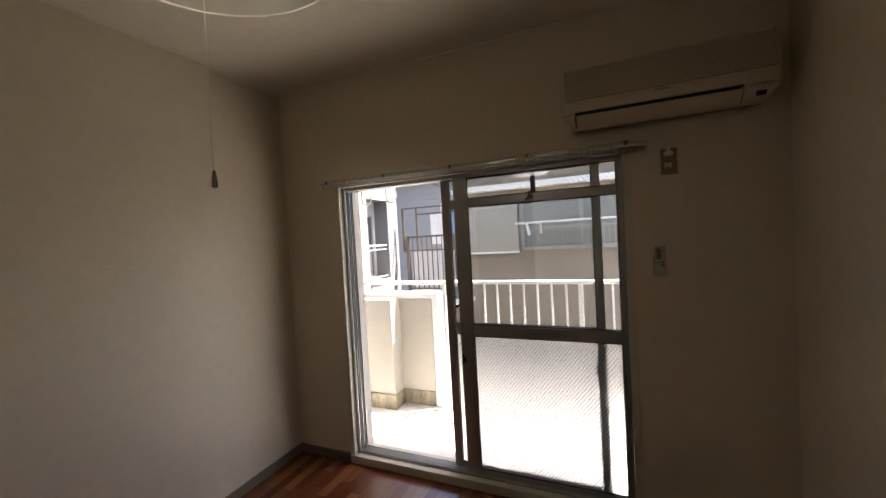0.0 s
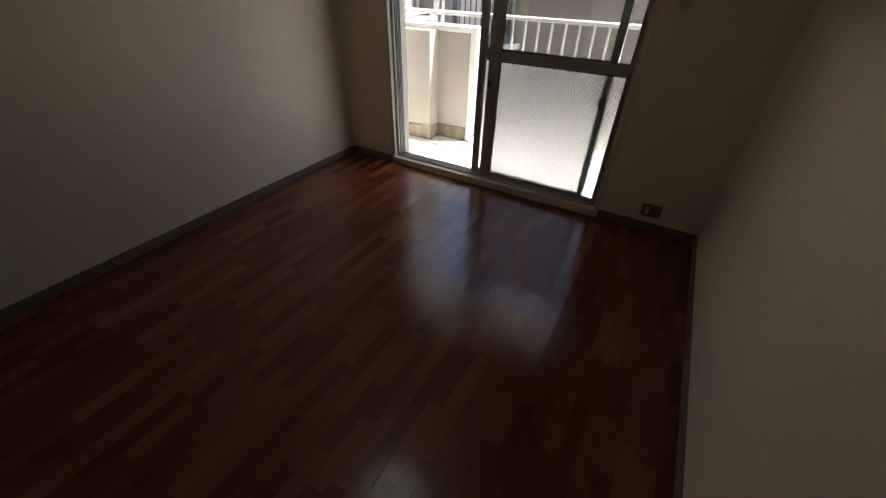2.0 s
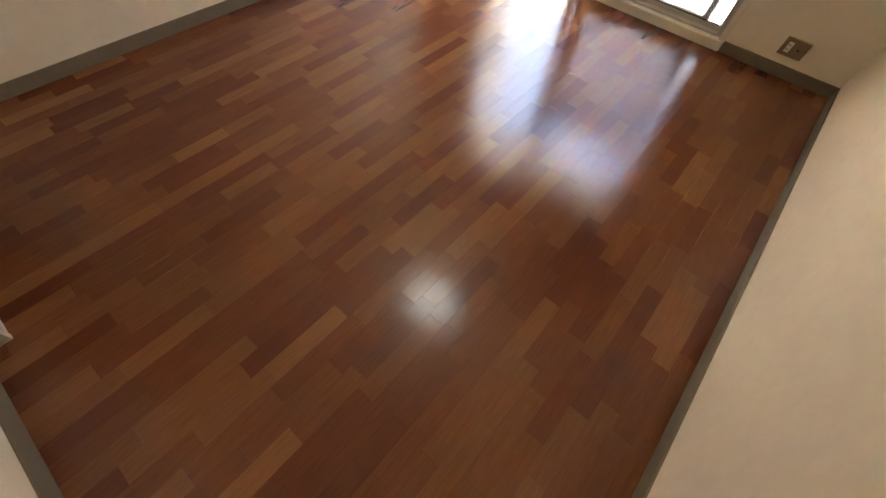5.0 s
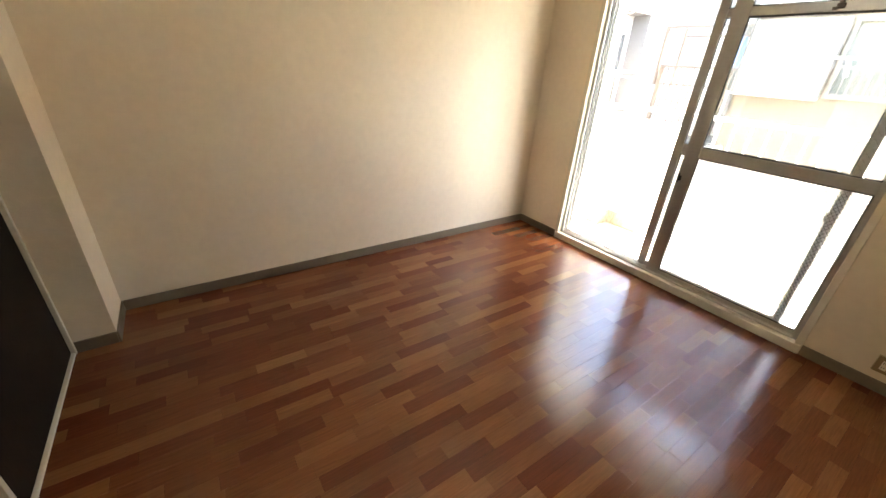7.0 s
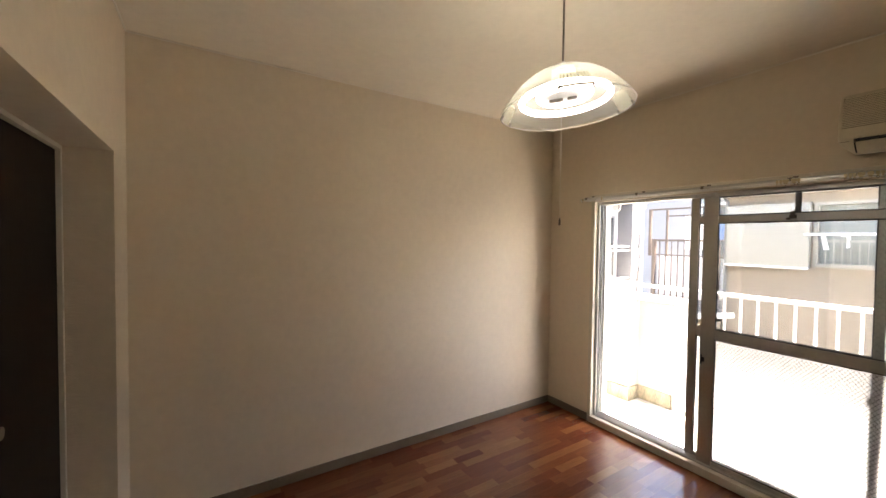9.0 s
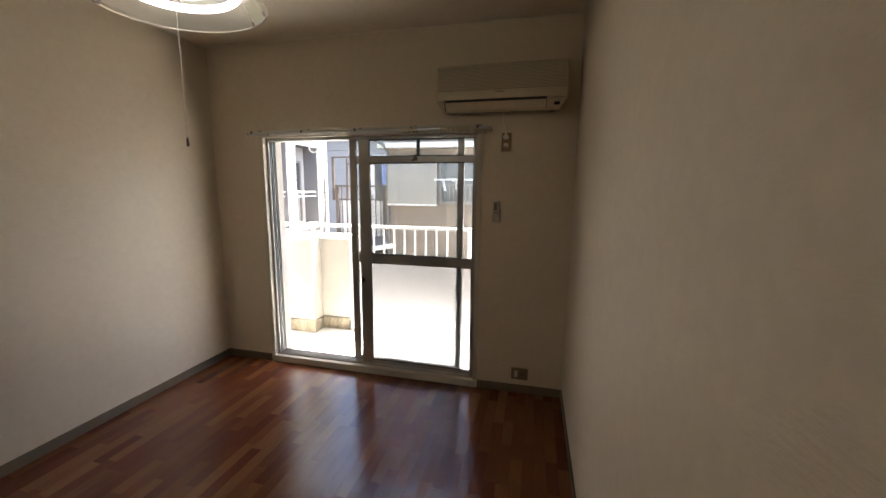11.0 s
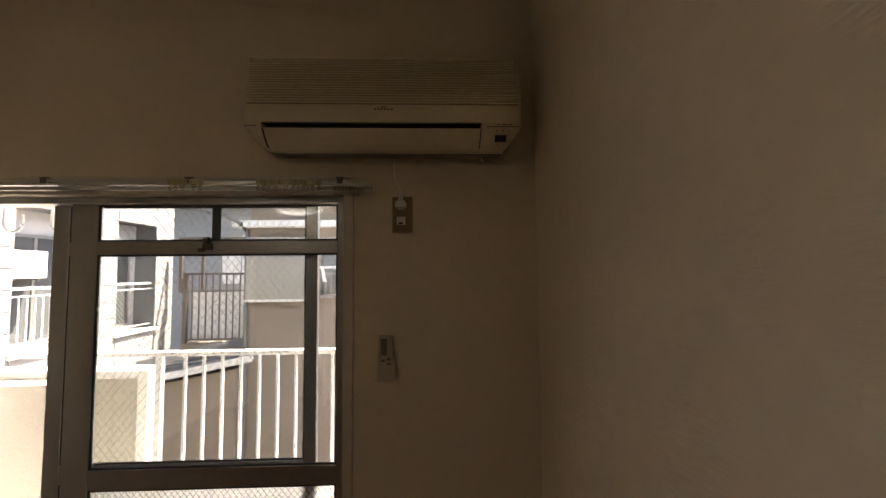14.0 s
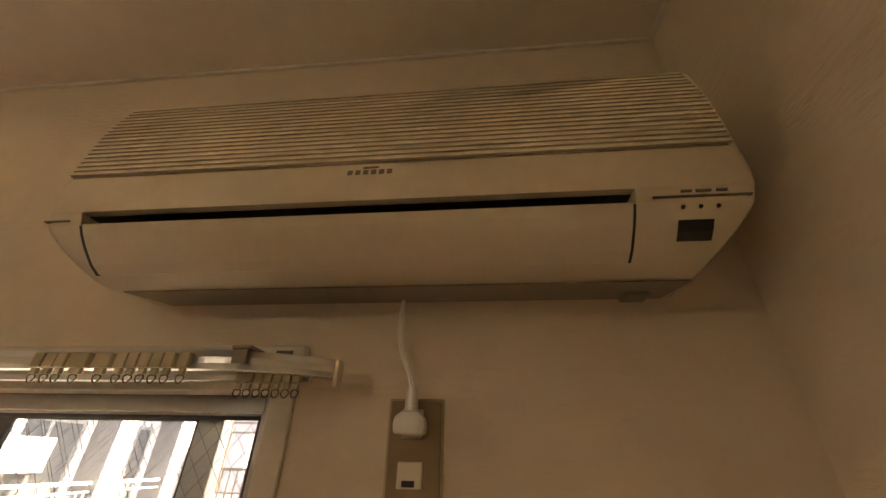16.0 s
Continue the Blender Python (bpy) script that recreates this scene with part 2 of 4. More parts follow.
# ---- mesh helpers ----
def box(bm, x0, x1, y0, y1, z0, z1, bevel=0.0):
    vs = [bm.verts.new(p) for p in ((x0, y0, z0), (x1, y0, z0), (x1, y1, z0), (x0, y1, z0), (x0, y0, z1), (x1, y0, z1), (x1, y1, z1), (x0, y1, z1))]
    fs = [bm.faces.new([vs[i] for i in q]) for q in ((3, 2, 1, 0), (4, 5, 6, 7), (0, 1, 5, 4), (1, 2, 6, 5), (2, 3, 7, 6), (3, 0, 4, 7))]
    if bevel:
        edges = {e for f in fs for e in f.edges}
        bmesh.ops.bevel(bm, geom=list(edges), offset=bevel, segments=2, profile=0.5, affect="EDGES")
    return bm


def boxes(*rows, bevel=0.0):
    bm = bmesh.new()
    for r in rows:
        box(bm, *r, bevel=bevel)
    return bm


def prism(bm, profile, x0, x1, axis="x"):
    """A closed outline of (a, b) drawn out along x (a, b = y, z), y (x, z) or z (x, y)."""
    def at(a, b, c):
        return {"x": (c, a, b), "y": (a, c, b), "z": (a, b, c)}[axis]
    lo, hi = [bm.verts.new(at(a, b, x0)) for a, b in profile], [bm.verts.new(at(a, b, x1)) for a, b in profile]
    n = len(profile)
    made = [bm.faces.new((lo[i], lo[(i + 1) % n], hi[(i + 1) % n], hi[i])) for i in range(n)]
    made += [bm.faces.new(lo[::-1]), bm.faces.new(hi)]
    bmesh.ops.recalc_face_normals(bm, faces=made)
    return bm


def tube(bm, points, r, n=8, closed=False):
    pts = [Vector(p) for p in points]
    rings = []
    m = len(pts)
    for i, p in enumerate(pts):
        a, b = (pts[i - 1], pts[(i + 1) % m]) if closed else (pts[max(i - 1, 0)], pts[min(i + 1, m - 1)])
        d = (b - a).normalized()
        u = d.cross(Vector((0, 0, 1)))
        u = (d.cross(Vector((1, 0, 0))) if u.length < 0.05 else u).normalized()
        w = d.cross(u)
        rings.append([bm.verts.new(p + r * (math.cos(2 * math.pi * k / n) * u + math.sin(2 * math.pi * k / n) * w)) for k in range(n)])
    for i in range(m if closed else m - 1):
        ra, rb = rings[i], rings[(i + 1) % m]
        for k in range(n):
            bm.faces.new((ra[k], ra[(k + 1) % n], rb[(k + 1) % n], rb[k]))
    if not closed:
        bm.faces.new(rings[0][::-1])
        bm.faces.new(rings[-1])
    return bm


def lathe(bm, profile, cx, cy, n=48, closed=False):
    """Turns an outline of (radius, z) about the upright line through cx, cy."""
    rings = []
    for r, z in profile:
        rings.append([bm.verts.new((cx + r * math.cos(2 * math.pi * k / n), cy + r * math.sin(2 * math.pi * k / n), z)) for k in range(n)] if r > 1e-6 else [bm.verts.new((cx, cy, z))])
    pairs = list(zip(rings, rings[1:])) + ([(rings[-1], rings[0])] if closed else [])
    for a, b in pairs:
        for k in range(n):
            q = [a[k % len(a)], a[(k + 1) % len(a)], b[(k + 1) % len(b)], b[k % len(b)]]
            u = []
            for v in q:
                if v not in u:
                    u.append(v)
            if len(u) > 2:
                bm.faces.new(u)
    return bm


def placed(ob):
    """Where an object stands in the world."""
    m = ob.matrix_basis.copy()
    return m if ob.parent is None else placed(ob.parent) @ ob.matrix_parent_inverse @ m


def part(name, bm, material, parent=None, label="", smooth=False):
    me = bpy.data.meshes.new(name)
    bmesh.ops.recalc_face_normals(bm, faces=bm.faces[:])
    bm.to_mesh(me)
    bm.free()
    me.materials.append(material)
    if smooth:
        me.shade_smooth()
        me.set_sharp_from_angle(angle=radians(35))
    ob = new(name, me)
    if parent is not None:
        ob.parent = parent
        ob.matrix_parent_inverse = placed(parent).inverted()
    if label:
        ob["label"] = label
    return ob


def thing(name, base, label, category, group="", kind=""):
    ob = new(name)
    ob.location = base
    ob.empty_display_size = 0.05
    ob.matrix_basis = Matrix.Translation(base)
    return tagged(ob, label, category, group, kind)


def structure(name, bm, material, label, category, smooth=False):
    return tagged(part(name, bm, material, smooth=smooth), label, category, kind="structure")


# ---- room shell ----
floor = structure("floor", boxes((XL - 0.1, XR + 0.1, YR - 0.1, YW + 0.02, -0.10, -0.010)), SUBFLOOR, "varnished red-brown wooden strip floor of the empty room", "floor")
WX0, WX1, WZ1 = -1.048, 0.589, 1.785      # clear opening inside the casing
OX0, OX1, OZ1 = WX0 - 0.032, WX1 + 0.032, WZ1 + 0.022
structure("wall_north", boxes((XL - 0.12, OX0, YW, YW + 0.16, BZ - 0.1, ZC + 0.1), (OX1, XR + 0.12, YW, YW + 0.16, BZ - 0.1, ZC + 0.1),
          (OX0, OX1, YW, YW + 0.16, OZ1, ZC + 0.1), (OX0, OX1, YW + 0.03, YW + 0.16, BZ - 0.1, 0.0)), PAPER, "beige embossed wallpaper wall around the balcony window", "wall")
structure("wall_west", boxes((XL - 0.12, XL, YR - 0.12, YW, -0.1, ZC + 0.1)), PAPER, "long plain beige embossed wallpaper wall", "wall")
structure("wall_east", boxes((XR, XR + 0.12, YR - 0.12, YW, -0.1, ZC + 0.1)), PAPER, "plain beige embossed wallpaper wall beside the air conditioner", "wall")
DX0, DX1, DZ1 = XJ, -0.350, ZL              # hole for the door in the recess wall
structure("wall_south", boxes((XL, XJ, YR - 0.12, YB, -0.1, ZC), (XJ, XR, YR - 0.12, YB, ZL, ZC), (DX1, XR, YR - 0.12, YR, -0.1, ZL)),
          PAPER, "beige wallpaper back wall with a deep beam over a recess", "wall")
structure("ceiling", boxes((XL - 0.12, XR + 0.12, YR - 0.12, YW + 0.16, ZC, ZC + 0.12)), CEIL, "pale beige papered ceiling", "ceiling")


def moulding(name, x0, x1, y0, y1):
    return structure(name, boxes((x0, x1, y0, y1, ZC - 0.008, ZC - 0.0005), bevel=0.002), IVORYB, "thin cream ceiling bead along the wall top", "trim")


moulding("trim", XL, XR, YW - 0.008, YW - 0.0005)
moulding("trim", XL + 0.0005, XL + 0.008, YB + 0.0085, YW - 0.0085)
moulding("trim", XR - 0.008, XR - 0.0005, YB + 0.0085, YW - 0.0085)
moulding("trim", XL, XR, YB + 0.0005, YB + 0.008)


def skirting(x0, x1, y0, y1):
    return structure("baseboard", boxes((x0, x1, y0, y1, 0.0, 0.060), bevel=0.002), SKIRT, "low grey-brown vinyl baseboard", "baseboard")


skirting(XL, OX0 - 0.002, YW - 0.008, YW - 0.0003)
skirting(OX1 + 0.002, XR - 0.009, YW - 0.008, YW - 0.0003)
skirting(XL + 0.0003, XL + 0.008, YB + 0.009, YW - 0.009)
skirting(XR - 0.008, XR - 0.0003, YR + 0.009, YW - 0.0003)
skirting(XL + 0.0003, XJ + 0.008, YB + 0.0003, YB + 0.008)
skirting(XJ + 0.0003, XJ + 0.008, YR + 0.077, YB - 0.0003)
skirting(DX1 + 0.0045, XR - 0.0003, YR + 0.0003, YR + 0.008)

# ---- door in the recess ----
door = thing("door_1", (-0.75, YR, 0), "closed dark brown flush door in a cream frame", "door", kind="structure")
FJ = 0.018
part("door_frame", boxes((DX0 + 0.0005, DX0 + FJ, YR - 0.10, YR + 0.075, 0.0, DZ1 - 0.001), (DX1 - FJ, DX1 + 0.004, YR + 0.0005, YR + 0.075, 0.0, DZ1 - 0.001), (DX1 - FJ, DX1 - 0.0005, YR - 0.10, YR + 0.0003, 0.0, DZ1 - 0.001),
     (DX0 + FJ, DX1 - FJ, YR - 0.10, YR + 0.075, DZ1 - FJ, DZ1 - 0.001), bevel=0.002), TRIMW, door, "cream painted wooden frame")
part("threshold", boxes((DX0 + FJ, DX1 - FJ, YR - 0.10, YR + 0.0725, 0.0005, 0.014), bevel=0.003), TRIMW, door, "cream painted threshold strip")
leaf = part("door_leaf", boxes((DX0 + FJ + 0.003, DX1 - FJ - 0.003, YR + 0.023, YR + 0.060, 0.016, DZ1 - FJ - 0.003), bevel=0.002), DOOR, door)
bm = bmesh.new()
KX, KZ = -0.555, 0.965
for r, y0, y1 in ((0.022, 0.0, 0.004), (0.009, 0.005, 0.030)):
    tube(bm, [(KX, YR + 0.060 + y0, KZ), (KX, YR + 0.060 + y1, KZ)], r, 20)
tube(bm, [(KX, YR + 0.086 + d, KZ) for d in (0.0, 0.004)], 0.014, 20)
tube(bm, [(KX, YR + 0.090 + d, KZ) for d in (0.0, 0.016)], 0.017, 20)
part("door_knob", bm, BRASS, leaf, "round dull steel knob", smooth=True)

# ---- window ----
window = thing("window_1", (-0.24, YW + 0.05, 0), "aluminium sliding balcony window, its open half clear, both sashes slid together", "window", kind="structure")
part("window_casing", boxes((OX0, WX0, YW - 0.006, YW + 0.04, 0.0, OZ1), (WX1, OX1, YW - 0.006, YW + 0.04, 0.0, OZ1), (WX0, WX1, YW - 0.006, YW + 0.04, WZ1, OZ1), bevel=0.002), TRIMW, window, "cream painted wooden casing")
part("window_sill", boxes((WX0 - 0.028, WX1 + 0.030, YW - 0.014, YW + 0.028, 0.0, 0.052), bevel=0.003), TRIMW, window, "cream painted wooden sill board")
F = 0.022
part("window_frame", boxes((WX0, WX0 + F, YW + 0.028, YW + 0.104, 0.053, WZ1), (WX1 - F, WX1, YW + 0.028, YW + 0.104, 0.053, WZ1), (WX0 + F, WX1 - F, YW + 0.028, YW + 0.104, WZ1 - F, WZ1),
     (WX0 + F, WX1 - F, YW + 0.028, YW + 0.104, 0.030, 0.060), bevel=0.0015), ALU, window, "satin aluminium frame")
for y in (YW + 0.036, YW + 0.056, YW + 0.074, YW + 0.094):
    part("track", boxes((WX0 + F, WX1 - F, y - 0.0015, y + 0.0015, 0.060, 0.072)), RAILALU, window, "bright aluminium sliding track")
for y in (YW + 0.065, YW + 0.100):
    part("jamb_rib", boxes((WX0 + F, WX0 + F + 0.008, y - 0.002, y + 0.002, 0.073, WZ1 - F)), ALU, window)
part("jamb_gasket", boxes((WX0 + F, WX0 + F + 0.004, YW + 0.076, YW + 0.086, 0.073, WZ1 - F)), ALUD, window, "dark weather strip")
part("jamb_gasket", boxes((WX0 + F, WX0 + F + 0.004, YW + 0.040, YW + 0.050, 0.073, WZ1 - F)), ALUD, window, "dark weather strip")


def lattice(x0, x1, z0, z1, y, pitch=0.026, r=0.00045):
    """Diamond wire mesh cast in the pane."""
    bm = bmesh.new()
    h = z1 - z0
    k = 1.25
    for sign in (1, -1):
        c = x0 - h / k
        while c < x1 + h / k:
            a, b = (c, c + h / k) if sign > 0 else (c + h / k, c)
            za, zb = z0, z1
            pts = []
            for (px, pz) in ((a, za), (b, zb)):
                if px < x0:
                    pz = z0 + (x0 - a) * (z1 - z0) / (b - a)
                    px = x0
                if px > x1:
                    pz = z0 + (x1 - a) * (z1 - z0) / (b - a)
                    px = x1
                pts.append((px, y, pz))
            if abs(pts[0][0] - pts[1][0]) > 0.002 and min(a, b) < x1 and max(a, b) > x0:
                tube(bm, pts, r, 3)
            c += pitch
    return bm


def sash(x0, x1, y, left, right, name_label):
    """One glazed sash: stiles and rails, vent panes over a clear wired pane over an obscure pane."""
    z0, z1 = 0.066, WZ1 - F + 0.004
    t = 0.012
    xa, xb = x0 + left, x1 - right
    rails = ((z0, 0.096), (0.867, 0.928), (1.599, 1.642), (1.760, z1))
    rows = [(x0, xa, y - t, y + t, z0, z1), (xb, x1, y - t, y + t, z0, z1)] + [(xa, xb, y - t + 0.001, y + t - 0.001, a, b) for a, b in rails]
    s = part("sash", boxes(*rows, bevel=0.002), ALU, window, name_label)
    for k, (a, b) in enumerate(zip(rails, rails[1:])):
        g0, g1 = a[1], b[0]
        p = part("pane", boxes((xa - 0.004, xb + 0.004, y - 0.003, y + 0.003, g0 - 0.004, g1 + 0.004)), FROST if k == 0 else GLASS, s,
                 "obscure patterned glass" if k == 0 else "clear wired glass")
        p.visible_shadow = False
        tagged(part("wire_mesh", lattice(xa, xb, g0, g1, y - 0.0042 if k == 0 else y, 0.019 if k == 0 else 0.026, 0.0008 if k == 0 else 0.00045), WIRE, s, "fine diamond wire mesh in the glass"), kind="stuff")
        e = 0.005
        part("gasket", boxes((xa, xa + e, y - 0.008, y - 0.003, g0, g1), (xb - e, xb, y - 0.008, y - 0.003, g0, g1), (xa + e, xb - e, y - 0.008, y - 0.003, g0, g0 + e), (xa + e, xb - e, y - 0.008, y - 0.003, g1 - e, g1)), ALUD, s, "thin dark glazing gasket")
    return s


inner = sash(-0.283, 0.567, YW + 0.046, 0.081, 0.006, "satin aluminium inner sash")
outer = sash(-0.375, 0.487, YW + 0.084, 0.050, 0.039, "satin aluminium outer sash")
part("vent_stile", boxes((0.150, 0.176, YW + 0.050, YW + 0.057, 1.642, 1.760), bevel=0.001), ALUD, inner, "dark meeting stile of the small vent panes")
bm = boxes((0.133, 0.163, YW + 0.024, YW + 0.0345, 1.612, 1.632), (0.139, 0.157, YW + 0.018, YW + 0.026, 1.632, 1.654), (0.122, 0.140, YW + 0.020, YW + 0.028, 1.606, 1.618), bevel=0.002)
part("vent_latch", bm, BROWNRAIL, inner, "small brown metal vent latch")
bm = boxes((-0.280 + 0.004, -0.280 + 0.012, YW + 0.026, YW + 0.0345, 0.70, 0.76), (-0.270, -0.254, YW + 0.023, YW + 0.0345, 0.715, 0.745), bevel=0.002)
part("finger_pull", bm, BLACK, inner, "small black finger catch")
part("finger_pull", boxes((0.434, 0.452, YW + 0.062, YW + 0.0715, 0.690, 0.735), bevel=0.003), BLACK, outer, "small black finger catch")

# ---- curtain rail ----
rail = thing("curtain_rail", (-0.25, YW - 0.05, 1.80), "double aluminium curtain rail with cream runners above the window", "curtain rail")
part("backing_board", boxes((-1.10, 0.627, YW - 0.012, YW - 0.0005, 1.806, 1.842), bevel=0.002), TRIMW, rail, "cream painted backing board")


def rail_bar(y, z, x0, x1, bend):
    """A rail of flat C section whose ends turn towards the wall."""
    line = [(x0, y, z)] + [(x1 - 0.13 * (1 - k / 6), y + bend * (k / 6) ** 2, z) for k in range(7)]
    if bend:
        line = [(x0 - 0.004, y + bend, z)] + [(x0 + 0.13 * k / 6, y + bend * (1 - k / 6) ** 2, z) for k in range(1, 7)] + line[1:]
    bm = bmesh.new()
    h, d = 0.0100, 0.0055
    rings = []
    for i, p in enumerate(line):
        a, b = Vector(line[max(i - 1, 0)]), Vector(line[min(i + 1, len(line) - 1)])
        f = (b - a).normalized()
        side = Vector((-f.y, f.x, 0))
        c = Vector(p)
        rings.append([bm.verts.new(c + side * u + Vector((0, 0, w))) for u, w in ((-d, -h), (-d * 0.55, -h * 0.35), (-d * 0.55, h * 0.35), (-d, h), (d, h), (d, -h))])
    for ra, rb in zip(rings, rings[1:]):
        for k in range(6):
            bm.faces.new((ra[k], ra[(k + 1) % 6], rb[(k + 1) % 6], rb[k]))
    bm.faces.new(rings[0][::-1])
    bm.faces.new(rings[-1])
    return bm


part("front_rail", rail_bar(YW - 0.095, 1.803, -1.150, 0.688, 0.050), RAILALU, rail, "bright aluminium rail")
part("rear_rail", rail_bar(YW - 0.045, 1.800, -1.10, 0.655, 0.0), RAILALU, rail, "bright aluminium rail")
for x in (-1.06, -0.65, -0.24, 0.165, 0.600):
    part("bracket", boxes((x - 0.011, x + 0.011, YW - 0.105, YW - 0.0125, 1.813, 1.817), (x - 0.011, x + 0.011, YW - 0.016, YW - 0.0125, 1.817, 1.834), (x - 0.008, x + 0.008, YW - 0.105, YW - 0.102, 1.798, 1.8129), bevel=0.001), GREYP, rail, "grey metal bracket")


def runner(x, y, z, wide):
    bm = boxes((x - wide / 2, x + wide / 2, y - 0.0125, y - 0.0056, z - 0.010, z + 0.006), (x - wide * 0.3, x + wide * 0.3, y - 0.011, y - 0.006, z - 0.017, z - 0.0101), bevel=0.0012)
    r = part("runner", bm, CREAMY, rail, "yellowed plastic runner")
    part("hook_ring", tube(bmesh.new(), [(x + 0.0045 * math.cos(a), y - 0.009 + 0.001 * math.sin(2 * a), z - 0.0215 + 0.0045 * math.sin(a)) for a in [k * math.pi / 5 for k in range(10)]], 0.0009, 5, True), GREYP, r, "small wire ring")
    return r


for x, w in ((0.365, 0.012), (0.380, 0.013), (0.394, 0.012), (0.415, 0.024), (0.444, 0.020), (0.466, 0.013), (0.480, 0.012), (0.494, 0.013), (0.508, 0.012), (0.522, 0.012), (0.540, 0.011),
             (0.115, 0.012), (0.130, 0.012), (0.150, 0.026), (0.182, 0.024), (0.200, 0.012), (-0.92, 0.012), (-1.09, 0.014)):
    runner(x, YW - 0.095, 1.803, w)
for k in range(7):
    runner(0.575 + k * 0.0115, YW - 0.045, 1.797, 0.010)
part("end_cap", boxes((0.686, 0.692, YW - 0.056, YW - 0.038, 1.782, 1.814), bevel=0.002), CREAM, rail, "yellowed plastic end cap")
part("end_cap", boxes((-1.158, -1.152, YW - 0.056, YW - 0.038, 1.782, 1.814), bevel=0.002), CREAM, rail, "yellowed plastic end cap")

# ---- air conditioner ----
ac = thing("air_conditioner", (0.74, YW, 1.893), "yellowed cream wall air conditioner with ribbed intake and closed louvre", "air conditioner")
AX0, AX1 = 0.345, 1.131
low = [(YW - 0.0005, 1.906), (YW - 0.055, 1.898), (YW - 0.085, 1.893), (YW - 0.100, 1.892), (YW - 0.112, 1.895), (YW - 0.128, 1.904), (YW - 0.143, 1.917), (YW - 0.156, 1.932), (YW - 0.164, 1.945), (YW - 0.168, 1.958), (YW - 0.170, 1.972), (YW - 0.170, 1.990), (YW - 0.169, 2.000)]
high = [(YW - 0.1665, 2.038), (YW - 0.162, 2.080), (YW - 0.156, 2.120), (YW - 0.150, 2.150), (YW - 0.135, 2.163), (YW - 0.0005, 2.168)]


OUT = low[1:] + high[:-1]
SX0, SX1 = 0.397, 1.013
SZ0, SZ1 = 1.9412, 1.9560


def along(path, z):
    """The y of the casing's outline at height z."""
    for (ya, za), (yb, zb) in zip(path, path[1:]):
        if za <= z <= zb:
            return ya + (yb - ya) * (z - za) / (zb - za)
    return path[-1][0]


def ac_body():
    """The casing, rounded at both ends, with the outlet slot sunk into its front."""
    bm = bmesh.new()
    ya, yb = along(OUT, SZ0), along(OUT, SZ1)
    prof = [(y, z, 0) for y, z in low if z < SZ0] + [(ya, SZ0, 0), (ya, SZ0, 1), (yb, SZ1, 1), (yb, SZ1, 0)] + [(y, z, 0) for y, z in low + high if z > SZ1]
    cy, cz = YW - 0.02, 2.03
    rows = []
    for x, f, sunk in ((AX0, 0.93, 0.0004), (AX0 + 0.002, 0.965, 0.0004), (AX0 + 0.006, 0.988, 0.0004), (AX0 + 0.014, 1.0, 0.0004), (SX0, 1.0, 0.0004), (SX0 + 0.0006, 1.0, 0.045),
                       (SX1 - 0.0006, 1.0, 0.045), (SX1, 1.0, 0.0004), (AX1 - 0.014, 1.0, 0.0004), (AX1 - 0.006, 0.988, 0.0004), (AX1 - 0.002, 0.965, 0.0004), (AX1, 0.93, 0.0004)):
        ring = []
        for y, z, inner in prof:
            near = max(0.0, 1.0 - min(x - AX0, AX1 - x) / 0.052)
            draw = 0.045 * near * max(0.0, min(1.0, (1.950 - z) / 0.058)) ** 1.6
            ring.append(bm.verts.new((x + (draw if x < 0.7 else -draw), min(YW - 0.0005, cy + (y - cy) * f + inner * sunk), cz + (z - cz) * (f if y < YW - 0.001 else 1.0))))
        rows.append(ring)
    n = len(prof)
    for a, b in zip(rows, rows[1:]):
        for k in range(n):
            bm.faces.new((a[k], a[(k + 1) % n], b[(k + 1) % n], b[k]))
    bm.faces.new(rows[0][::-1])
    bm.faces.new(rows[-1])
    return bm


body = part("casing", ac_body(), CREAM, ac, smooth=True)
for k in range(18):
    z = 2.0095 + k * 0.0078
    ya, yb = along(OUT, z), along(OUT, z + 0.0047)
    inset = 0.010 + max(0.0, (z - 2.10)) * 0.20
    bm = bmesh.new()
    prism(bm, [(ya + 0.004, z), (ya - 0.0036, z), (yb - 0.0036, z + 0.0047), (yb + 0.004, z + 0.0047)], AX0 + inset, AX1 - inset)
    part("intake_slat", bm, CREAM, ac, "thin yellowed intake slat")
# sheet on the casing, coloured dark for the shade between the slats
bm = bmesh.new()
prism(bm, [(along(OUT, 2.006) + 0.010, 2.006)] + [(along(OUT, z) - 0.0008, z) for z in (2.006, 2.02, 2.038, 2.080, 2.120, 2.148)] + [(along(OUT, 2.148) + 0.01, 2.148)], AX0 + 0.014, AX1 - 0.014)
part("intake_backing", bm, CREAMD, ac, "darker sheet behind the intake slats, shade between them in its colour")
# outlet slot with a black liner as its shade, louvre, black strips as its gaps
SY = along(OUT, SZ0)
part("outlet_slot", boxes((SX0 + 0.001, SX1 - 0.001, SY + 0.040, SY + 0.0435, SZ0 + 0.0002, SZ1 - 0.0002), (SX0 + 0.001, SX1 - 0.001, SY + 0.004, SY + 0.0399, SZ1 - 0.0012, SZ1 - 0.0002), (SX0 + 0.001, SX1 - 0.001, SY + 0.004, SY + 0.0399, SZ0 + 0.0002, SZ0 + 0.0012)), BLACK, ac, "black liner standing for the deep shade in the air outlet slot")
flap = [(along(OUT, z) - 0.0035, z) for z in (1.8975, 1.904, 1.912, 1.921, 1.931, 1.9405)]
bm = bmesh.new()
prism(bm, [(flap[0][0] + 0.012, flap[0][1] + 0.004)] + flap + [(flap[-1][0] + 0.012, flap[-1][1])], SX0 + 0.006, SX1 - 0.004)
